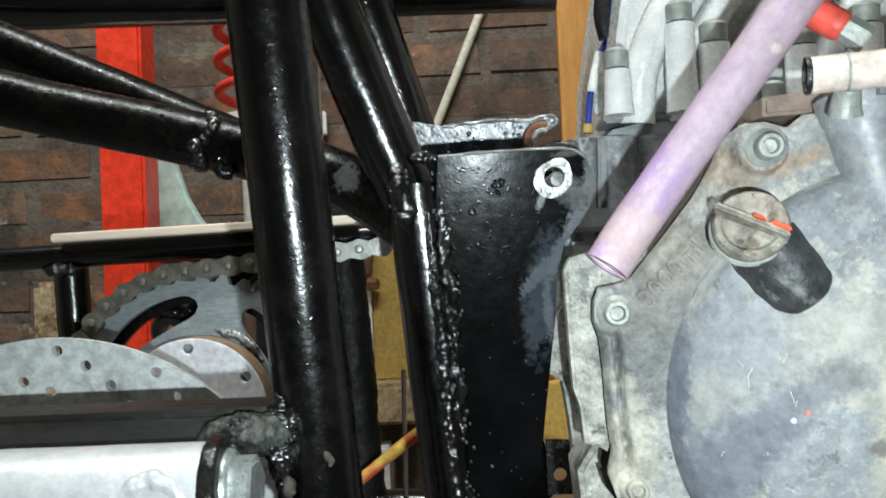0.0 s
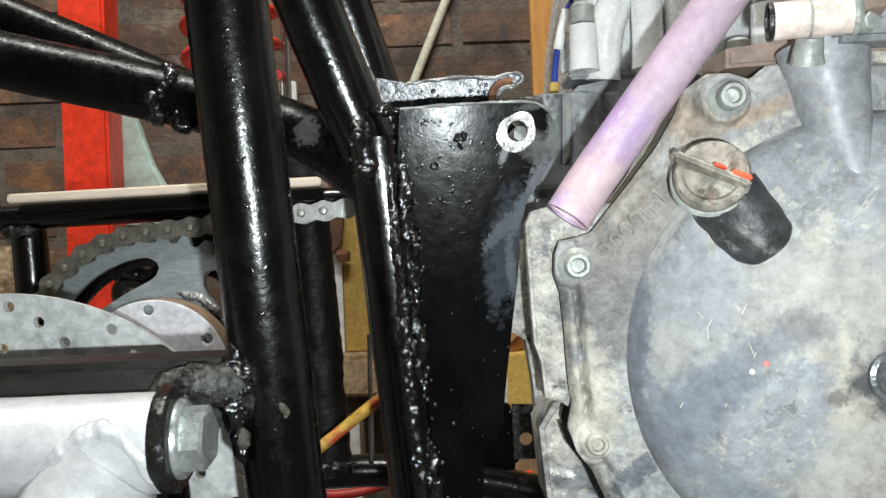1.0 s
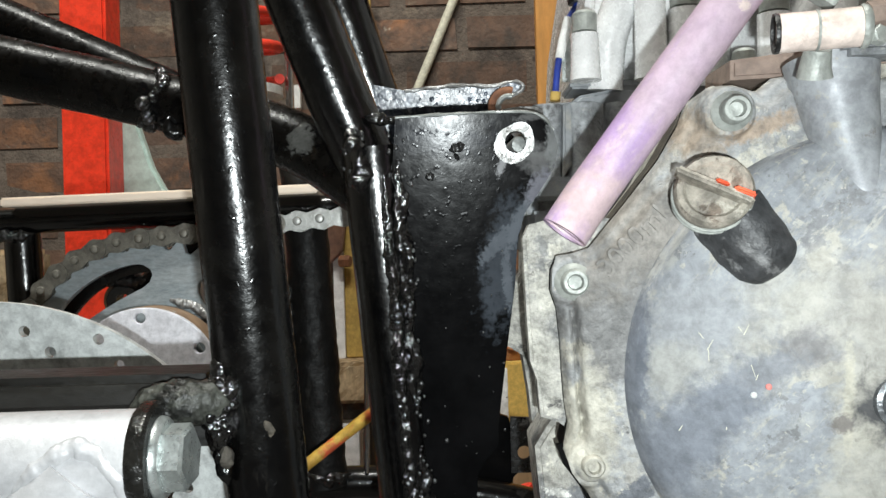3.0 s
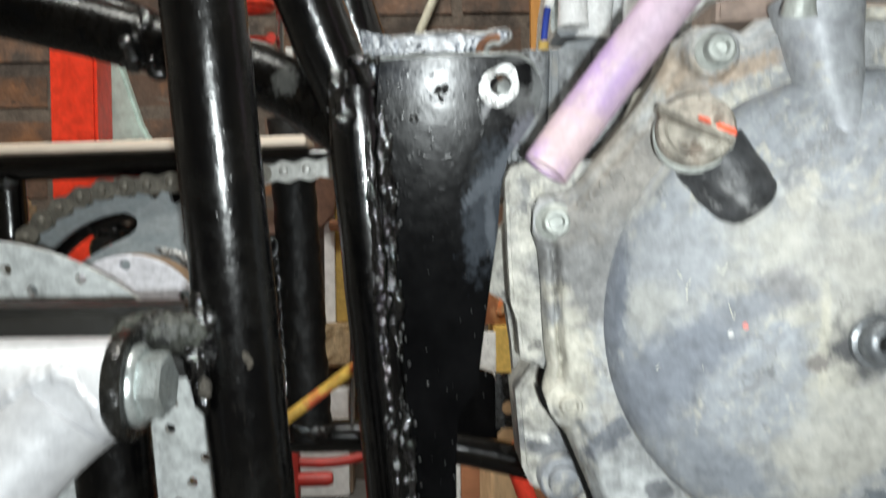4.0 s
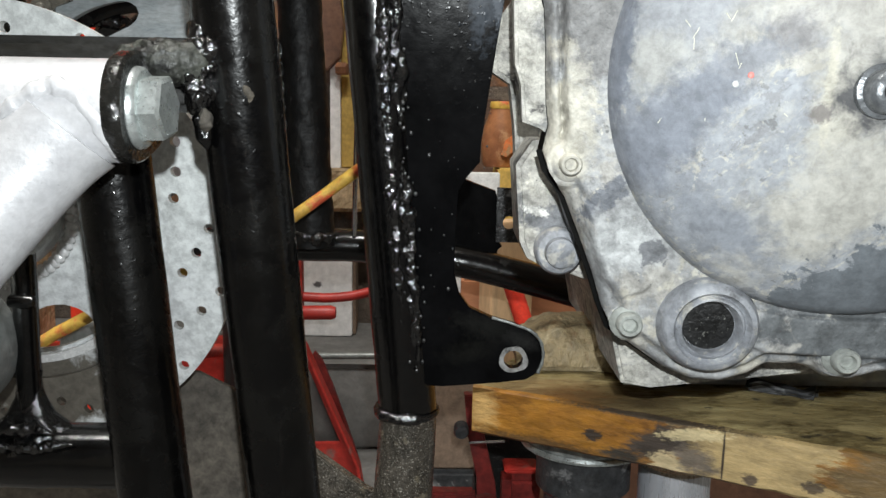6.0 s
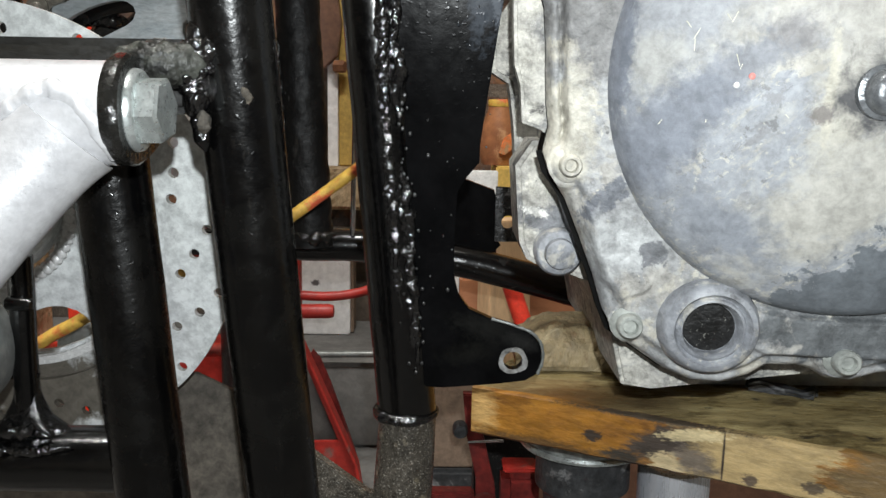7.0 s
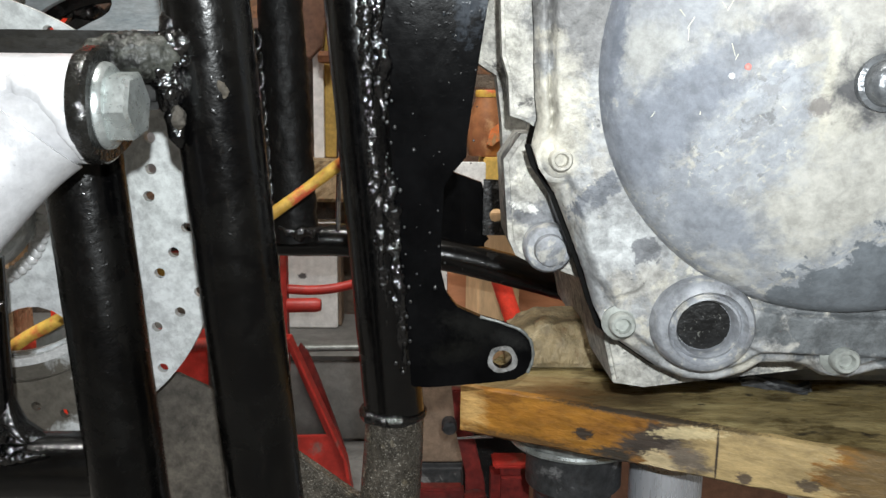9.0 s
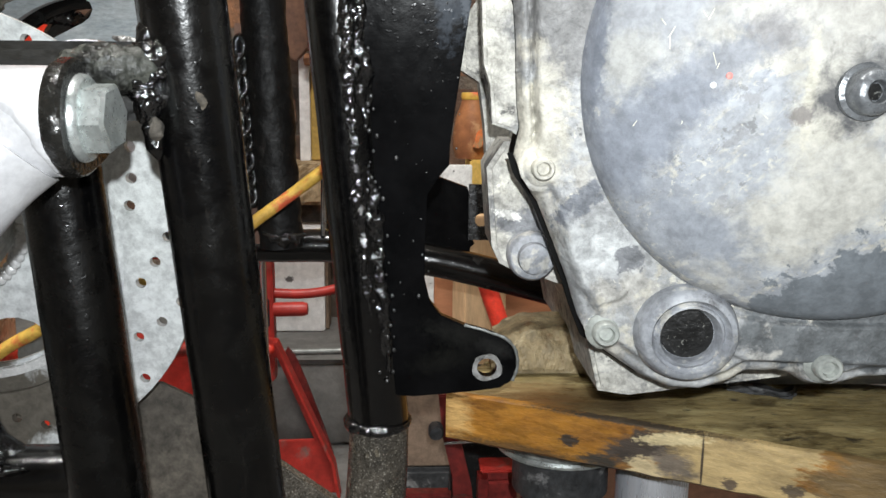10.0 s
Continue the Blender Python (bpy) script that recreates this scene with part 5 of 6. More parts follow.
def build_cover(e):
    # rim and side wall of the clutch cover
    rim = [(0.0985, 0.5675), (0.0965, 0.563), (0.0962, 0.556), (0.0985, 0.549), (0.0996, 0.537), (0.1, 0.527), (0.1007, 0.5166), (0.1018, 0.509), (0.1, 0.5), (0.102, 0.493), (0.1086, 0.484), (0.1143, 0.4705), (0.12, 0.456),
           (0.124, 0.444), (0.128, 0.4345), (0.1395, 0.4268), (0.1475, 0.4215), (0.157, 0.4175), (0.167, 0.4172), (0.1768, 0.421), (0.182, 0.425), (0.193, 0.4257), (0.198, 0.4245), (0.2035, 0.4215), (0.211, 0.421),
           (0.22, 0.4245), (0.27, 0.428), (0.3, 0.47), (0.3, 0.6), (0.27, 0.622), (0.2, 0.6265), (0.168, 0.6235), (0.163, 0.6195), (0.156, 0.622), (0.148, 0.6215), (0.1415, 0.617), (0.1395, 0.611),
           (0.1323, 0.5985), (0.121, 0.584), (0.1095, 0.57), (0.104, 0.5683)]
    inner = [(x + (0.18 - x) * 0.012, z + (0.52 - z) * 0.012) for x, z in rim]
    part("cover_rim", lean(prism(inner, -0.002, 0.004, (), 0.0)), M["alu"], e)
    wall = [(x + (0.18 - x) * 0.008, z + (0.52 - z) * 0.008) for x, z in rim]
    # black band added in the joint gap, so that it reads as a dark line
    part("cover_gasket", lean(prism(wall, 0.0042, 0.017, (), 0.0)), M["joint_black"], e, "black band added in the joint gap")
    wall = [(x + (0.18 - x) * 0.07, z + (0.52 - z) * 0.07) for x, z in rim]
    part("cover_wall", lean(prism(wall, 0.0172, 0.062, (), 0.0)), M["alu_dirt"], e, "joint face caked with dried dirt")
    # brown dirt along the upper joint, and the black seam along the lower one
    top = [(x + (0.18 - x) * 0.005, z + (0.52 - z) * 0.005) for x, z in rim[28:] + rim[:1]]
    part("joint_dirt", lean(prism(top, 0.0043, 0.0165, (), 0.0)), M["crust"], e, "brown dried dirt along the joint")
    low = [Vector((x, z)) for x, z in rim[8:21]]
    edge = []
    for k, p in enumerate(low):
        d = (low[min(k + 1, len(low) - 1)] - low[max(k - 1, 0)]).normalized()
        g = 0.0011 * (1 + 0.3 * noise.noise(Vector((p.x * 90, p.y * 90, 1))))
        edge.append((p.x + d.y * g, p.y - d.x * g))
    edge += [(p.x + (0.18 - p.x) * 0.1, p.y + (0.52 - p.y) * 0.1) for p in reversed(low)]
    part("seam", lean(prism(edge, 0.0046, 0.0072, (), 0.0)), M["joint_black"], e, "black seam of the joint")
    # stepped side flange of the joint, seen past the cover's edge
    side = [(0.0882, 0.574), (0.0905, 0.5787), (0.1, 0.581), (0.12, 0.58), (0.12, 0.5), (0.1035, 0.505), (0.1, 0.5075), (0.0936, 0.5097), (0.0925, 0.523), (0.0902, 0.53), (0.0893, 0.545)]
    part("joint_flange", lean(prism(side, 0.0055, 0.0135, (), 0.0012)), M["alu_dirt"], e, "dirt-caked stepped joint flange")
    # raised middle body of the cover, one casting with its bosses and webs
    web = [(0.1105, 0.489), (0.12, 0.4825), (0.134, 0.466), (0.1425, 0.455), (0.139, 0.449), (0.128, 0.4455), (0.1205, 0.455), (0.1145, 0.471)]
    foot = [(0.166, 0.456), (0.176, 0.4495), (0.19, 0.4478), (0.29, 0.449), (0.29, 0.4295), (0.198, 0.4295), (0.178, 0.4295), (0.168, 0.434)]
    bosses = ((0.1516, 0.6117, 0.0144, 0.0082), (0.1032, 0.5587, 0.0084, 0.0082), (0.1087, 0.4961, 0.0092, 0.0082), (0.1321, 0.4396, 0.0085, 0.0072), (0.2045, 0.431, 0.0105, 0.0075))
    step, x0, z0 = 0.0007, 0.0945, 0.4165
    xs, zs = np.meshgrid(x0 + step * np.arange(296), z0 + step * np.arange(304), indexing="ij")

    def inside(poly):
        """Distance inside a polygon, negative outside."""
        best, odd = np.full(xs.shape, 9.0), np.zeros(xs.shape, bool)
        for (ax, az), (bx, bz) in zip(poly, poly[1:] + poly[:1]):
            s = np.clip(((xs - ax) * (bx - ax) + (zs - az) * (bz - az)) / ((bx - ax) ** 2 + (bz - az) ** 2), 0, 1)
            best = np.minimum(best, np.hypot(xs - ax - s * (bx - ax), zs - az - s * (bz - az)))
            odd ^= ((az > zs) != (bz > zs)) & (xs < ax + (zs - az) * (bx - ax) / (bz - az if bz != az else 1e-9))
        return np.where(odd, best, -best)

    def ease(lo, hi, v):
        s = np.clip((v - lo) / (hi - lo), 0, 1)
        return s * s * (3 - 2 * s)

    def blend(p, q, k=0.0025):
        s = np.clip(0.5 + (p - q) / (2 * k), 0, 1)
        return q + (p - q) * s + k * s * (1 - s)

    d = inside(rim)
    near = d.copy()
    left = ease(0.128, 0.112, xs) * ease(0.497, 0.505, zs) * ease(0.562, 0.552, zs)
    gx_, gz_ = np.gradient(d, step)
    d = np.where(np.abs(d) < step, 0.0001, d)
    high = 0.0071 * np.sqrt(np.clip(1 - (1 - np.clip(d / 0.0028, 0, 1)) ** 2, 0, 1))
    high = high + 0.0037 * ease(0.0042, 0.0072 - 0.0012 * left, d - 0.0006 * left) - 0.0022 * left * np.exp(-((d - 0.0046) / 0.0007) ** 2)
    for bx, bz, top, rad in bosses:
        high = blend(high, top * ease(rad * 1.35, rad * 0.9, np.hypot(xs - bx, zs - bz)), 0.0012)
    high = blend(high, 0.0138 * ease(-0.0015, 0.0032, inside(foot)), 0.0012)
    high = blend(high, 0.0122 * ease(-0.0022, 0.0042, inside(web)), 0.0012)
    bm = bmesh.new()
    grid = {}
    for i in range(296):
        for k in range(304):
            if near[i, k] > -step and math.hypot(xs[i, k] - 0.1988, zs[i, k] - 0.5262) < 0.13 and math.hypot(xs[i, k] - 0.1988, zs[i, k] - 0.5262) > 0.07:
                p = Vector((xs[i, k], 0, zs[i, k]))
                if abs(near[i, k]) < step:
                    g = Vector((gx_[i, k], 0, gz_[i, k]))
                    p -= g.normalized() * near[i, k] if g.length > 0.3 else Vector((0, 0, 0))
                p.y = -high[i, k] - 0.00022 * noise.noise(p * 260) - 0.0004 * noise.noise(p * 70)
                grid[i, k] = bm.verts.new(p)
    for i, k in grid:
        if (i + 1, k) in grid and (i, k + 1) in grid and (i + 1, k + 1) in grid:
            bm.faces.new((grid[i, k], grid[i + 1, k], grid[i + 1, k + 1], grid[i, k + 1]))
    part("cover_body", lean(bm), M["alu"], e, sharp=70)
    # round domed cover
    cx, cz, R = 0.1988, 0.5262, 0.0788
    prof = [(R + 0.0012, 0.006), (R + 0.0006, 0.0112), (R - 0.0004, 0.0145), (R - 0.0016, 0.0175), (R - 0.004, 0.0198), (R - 0.01, 0.023), (R - 0.02, 0.027), (R * 0.5, 0.032), (R * 0.25, 0.0345), (0.0001, 0.035)]
    dome = lathe(prof, (cx, 0, cz), (0, -1, 0), 120)

    def dome_top(x, z):
        rr = math.hypot(x - cx, z - cz)
        for (ra, ha), (rb, hb) in zip(prof, prof[1:]):
            if rb <= rr <= ra:
                return ha + (hb - ha) * (ra - rr) / (ra - rb)
        return 0.035

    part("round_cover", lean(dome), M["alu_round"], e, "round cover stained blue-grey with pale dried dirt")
    # centre nut
    nx, nz = 0.194, 0.522
    ny = face_y(nx, nz) - dome_top(nx, nz)
    nut = part("centre_bolt", lathe([(0.0001, -0.002), (0.0082, -0.002), (0.0082, 0.0004), (0.0068, 0.001), (0.0066, 0.0042), (0.0061, 0.0058), (0.005, 0.0068), (0.0034, 0.0071), (0.003, 0.0066), (0.0028, 0.0035), (0.0001, 0.0035)], (nx, ny - 0.0006, nz), (0, -1, 0), 36), M["nut_steel"], e, "shiny socket-head bolt")
    part("socket", hex_head((nx, ny - 0.0042, nz), (0, -1, 0), 0.0026, 0.0004), M["void"], nut)
    # paint specks
    for x, z, r, key, words in ((0.1538, 0.5235, 0.001, "white", "white paint speck"), (0.1577, 0.5262, 0.001, "pinkish", "faded red paint speck")):
        part("paint_speck", lathe([(0.0001, -0.001), (r, -0.001), (r, 0.0002), (r * 0.7, 0.0005), (0.0001, 0.0006)], (x, face_y(x, z) - dome_top(x, z), z), (0, -1, 0), 12), M[key], e, words)
    for x, z, ang, ln in ((0.1398, 0.5412, 128, 0.0036), (0.1418, 0.5388, 62, 0.0036), (0.1414, 0.5355, 92, 0.0035), (0.1502, 0.5436, 125, 0.0022), (0.1518, 0.5436, 65, 0.0034), (0.1535, 0.531, 108, 0.0038), (0.1545, 0.529, 70, 0.0018), (0.1193, 0.5235, 103, 0.003), (0.134, 0.512, 60, 0.0022), (0.1685, 0.5145, 140, 0.0014), (0.1465, 0.5125, 90, 0.001)):
        q = Matrix.Translation((x, -dome_top(x, z), z)) @ Matrix.Rotation(-math.radians(ang), 4, "Y")
        part("scratch", lean(box(-ln / 2, ln / 2, -0.0002, 0.003, -0.00008, 0.00008, 0, q)), M["cream"], e, "pale scratch")
    # bolts
    bolt_at(e, 0.1516, 0.6117, 0.0175, boss=0)
    bolt_at(e, 0.1032, 0.5587, 0.0115, boss=0)
    bolt_at(e, 0.1087, 0.4961, 0.0108, r=0.0038, boss=0, flange=0.0064, material="alu", label="bolt buried in dried dirt")
    bolt_at(e, 0.1321, 0.4396, 0.0115, boss=0)
    bolt_at(e, 0.2045, 0.431, 0.0135, boss=0)
    # crankcase bolt behind
    part("case_bolt", lathe([(0.0001, -0.004), (0.0095, -0.004), (0.0095, 0.004), (0.0085, 0.0055), (0.0062, 0.006), (0.0058, 0.0095), (0.0045, 0.0102), (0.0001, 0.0102)], (0.1121, 0.371, 0.4584), (0, -1, 0), 28), M["alu_ring"], e)
    # sight-glass socket low on the cover
    gx, gz = 0.1588, 0.4408
    part("glass_socket", lean(lathe([(0.0182, 0.0), (0.0172, 0.012), (0.0158, 0.0165), (0.0148, 0.0178), (0.013, 0.0184), (0.0124, 0.0168), (0.0116, 0.0158), (0.0109, 0.0172), (0.0101, 0.0176), (0.0094, 0.016), (0.009, 0.0125), (0.0001, 0.0122)], (gx, 0, gz), (0, -1, 0), 56)), M["alu_ring"], e, "round ribbed socket")
    part("sight_glass", lean(lathe([(0.0001, 0.0124), (0.0089, 0.0124), (0.0086, 0.0132), (0.0001, 0.0136)], (gx, 0, gz), (0, -1, 0), 40)), M["void"], e, "black speckled sight glass")
    # tapered post at the top, filler neck
    post = spline([(0.1835, 0.304, 0.6275), (0.185, 0.3025, 0.612), (0.187, 0.299, 0.596), (0.189, 0.295, 0.582), (0.1905, 0.2935, 0.57)], 6)
    part("casting_post", tube(post, [0.0145 - 0.0115 * (k / 24) ** 1.1 for k in range(25)], 48), M["post_grey"], e, "smooth tapered post cast into the cover")
    part("top_ledge", lean(prism([(0.157, 0.631), (0.186, 0.6335), (0.3, 0.637), (0.3, 0.626), (0.157, 0.6245)], 0.002, 0.03, (), 0.0012)), M["gasket"], e, "brown gasket ledge")
    part("cover_rib", lean(tube([(0.163, -0.011, 0.588), (0.172, -0.0125, 0.596), (0.18, -0.013, 0.601)], 0.0018, 12)), M["alu"], e)
    # raised filler text pad
    ca = math.radians(46)
    cu = bpy.data.curves.new("cast_text", "FONT")
    cu.body, cu.size, cu.extrude, cu.align_x, cu.align_y = "3000ml", 0.0094, 0.0005, "CENTER", "CENTER"
    tmp = new("cast_text_curve", cu)
    me = bpy.data.meshes.new_from_object(tmp.evaluated_get(bpy.context.evaluated_depsgraph_get()))
    bpy.data.objects.remove(tmp)
    tx = new("cast_text", me)
    me.materials.append(M["alu"])
    me.transform(Matrix.Rotation(radians(90), 4, "X"))
    me.transform(Matrix.Translation((0.122, 0, 0.5716)) @ Matrix.Rotation(-ca, 4, "Y"))
    for v in me.vertices:
        v.co.y = face_y(v.co.x, v.co.z) - 0.0112 + v.co.y
    tx.parent = e
    # oil filler cap with its grip
    fx, fz = 0.1415, 0.5855
    tilt = Matrix.Translation((fx, -0.0305, fz)) @ Vector((0, -1, 0)).rotation_difference(Vector((-0.17, -1, 0.32))).to_matrix().to_4x4()

    def tipped(bm):
        bmesh.ops.transform(bm, matrix=tilt, verts=bm.verts)
        return lean(bm)

    cap = part("filler_cap", tipped(lathe([(0.0102, -0.004), (0.0112, -0.001), (0.0114, 0.002), (0.0105, 0.0033), (0.0088, 0.0031), (0.0078, 0.002), (0.0001, 0.0026)], (0, 0, 0), (0, -1, 0), 40)), M["tan_cap"], e, "muddy round oil filler cap")
    q = Matrix.Rotation(math.radians(27.5), 4, "Y")
    web = box(-0.0122, 0.0116, -0.0092, -0.001, -0.001, 0.001, 0.0008, segs=3)
    for v in web.verts:
        v.co.y += max(0.0, v.co.x) * 0.22
    bmesh.ops.transform(web, matrix=q, verts=web.verts)
    part("grip", tipped(web), M["tan_cap"], cap, "flat finger grip")
    for x0, x1, hi, up in ((-0.0005, 0.0035, -0.009, 0.0014), (0.005, 0.0112, -0.0072, 0.0021)):
        part("paint_mark", tipped(box(x0, x1, hi, -0.003, 0.0006, up, 0.0005, q)), M["orange"], cap, "orange paint mark")
    for h, r in ((-0.002, 0.0113), (-0.0045, 0.0111)):
        part("cap_seal", tipped(tube([(r * math.cos(a), -h, r * math.sin(a)) for a in [k * math.pi / 24 for k in range(49)]], 0.0006, 8)), M["bolt"], cap, "dull metal sealing ring")
    neck = tube(spline([(0.1608, -0.0215, 0.5613), (0.157, -0.0225, 0.5665), (0.1532, -0.0222, 0.5725), (0.1485, -0.0205, 0.58)], 8), [0.0114 * min(1.0, 0.62 + 0.38 * math.sqrt(k / 6)) for k in range(25)], 40, 0.0007, freq=170)
    part("filler_neck", lean(neck), M["dark_hump"], e, "oil-black scuffed filler neck")


build_cover(engine)


def build_head(e):
    # bright cylinder with its sleeves and nuts
    part("cylinder_barrel", prism([(0.124, 0.64), (0.127, 0.68), (0.134, 0.72), (0.142, 0.76), (0.3, 0.76), (0.3, 0.64)], 0.415, 0.55, (), 0.004), M["alu_bright"], e, "bright cast cylinder")
    for x, z1, r in ((0.1222, 0.6605, 0.0066), (0.15, 0.6795, 0.0072), (0.1645, 0.67, 0.0076), (0.189, 0.643, 0.006), (0.2022, 0.667, 0.0078), (0.23, 0.675, 0.008)):
        part("stud_sleeve", lathe([(r, 0), (r * 0.95, 0.004), (r * 0.88, z1 - 0.641), (r * 0.6, z1 - 0.6405), (0.0001, z1 - 0.64)], (x, 0.395, 0.64), (0, 0, 1), 28), M["alu_bright"], e)
        part("stud_nut", lathe([(0.0001, 0), (r * 0.78, 0), (r * 0.8, 0.0072), (r * 0.6, 0.0086), (0.0001, 0.0086)], (x, 0.395, z1), (0, 0, 1), 24), M["bolt"], e)
    for x0, x1, r in ((0.1325, 0.0, 0.0078), (0.1525, 0.0035, 0.0068), (0.1775, 0.004, 0.0085), (0.2145, 0.003, 0.0085)):
        # smooth curved runners between the sleeves
        run = spline([(x0, 0.409, 0.638), (x0 + 0.001, 0.408, 0.65), (x0 + 0.0035, 0.406, 0.664), (x0 + 0.0135 + x1, 0.404, 0.686), (x0 + 0.03 + x1, 0.404, 0.705), (x0 + 0.05 + x1, 0.406, 0.718)], 8)
        part("cylinder_rib", tube(run, [r * (1.12 - 0.14 * math.sin(k * 0.09)) for k in range(len(run))], 28, 0.0003), M["alu_bright"], e)
    part("base_flange", box(0.117, 0.3, 0.404, 0.43, 0.6385, 0.642, 0.001), M["alu_dark"], e)
    # water hose stub and its fitting
    hs = part("hose_stub", tube(straight((0.1562, 0.2762, 0.6292), (0.1775, 0.2715, 0.6295), 0.003), 0.0055, 32), M["pink"], e, "pale pink hose stub with a clamp line")
    part("clamp_line", tube(straight((0.1657, 0.2741, 0.6294), (0.1664, 0.27395, 0.6294), 0.001), 0.0058, 32), M["bolt"], hs)
    # thin black rim draws the shadow crescent at the stub's left end
    part("end_rim", lathe([(0.0049, 0), (0.0056, 0), (0.0058, 0.0008), (0.0056, 0.0014), (0.0049, 0.0012), (0.0049, 0)], (0.1562, 0.2762, 0.6292), (-1, 0.22, 0), 32, wob=1), M["void"], hs, "thin black rim added for the crescent of shadow")
    part("collar", lathe([(0.0001, 0), (0.006, 0), (0.0063, 0.0008), (0.006, 0.0018), (0.005, 0.0026), (0.0001, 0.0026)], (0.1772, 0.2716, 0.6295), (1, -0.22, 0), 32), M["bolt"], hs, "dull metal collar")
    part("fitting", tube([(0.17, 0.282, 0.6262), (0.1702, 0.285, 0.621), (0.1704, 0.286, 0.6185)], [0.0038, 0.0046, 0.0052], 24), M["bolt"], e)
    part("fitting", hex_head((0.1798, 0.2722, 0.6325), (1, -0.1, 0.1), 0.0042, 0.0065), M["gasket"], e, "tan hexagon union")
    part("fitting", hex_head((0.1805, 0.27, 0.6262), (0.3, -1, 0.1), 0.0028, 0.003), M["bolt"], e)
    part("fitting", box(0.18, 0.21, 0.285, 0.3, 0.625, 0.6375, 0.002), M["alu_post"], e)
    part("rubber_cap", tube(spline([(0.1625, 0.296, 0.6562), (0.1685, 0.293, 0.6509), (0.174, 0.29, 0.6462)], 6), [0.0042, 0.0047, 0.0049, 0.005, 0.005, 0.005, 0.005, 0.005, 0.005, 0.005, 0.005, 0.0046, 0.0038], 24), M["redrub"], e, "red rubber cap")
    part("fitting", hex_head((0.1735, 0.29, 0.6467), (0.75, -0.2, -0.6), 0.0046, 0.008), M["bolt"], e)


build_head(engine)


# ---- purple hose lying on the engine ----
hose = tagged(part("purple_hose", tube(spline([(0.0972, 0.2985, 0.5748), (0.106, 0.2995, 0.587), (0.1275, 0.2965, 0.6155), (0.158, 0.29, 0.6555), (0.19, 0.285, 0.697), (0.225, 0.284, 0.74)], 10), 0.0076, 40, 0.0001, hollow=0.0018), M["purple"]),
       "faded purple rubber hose with a cut end, lying on the engine", "hose")
end = Vector((-0.0075, 0.001, -0.01)).normalized()
part("cut_end", lathe([(0.0055, 0.0), (0.0072, 0.0), (0.0072, 0.0006), (0.0055, 0.0006), (0.0055, 0.0)], Vector((0.0972, 0.2985, 0.5748)) - end * 0.0003, end, 36, wob=1), M["purple"], hose, "cut rim")


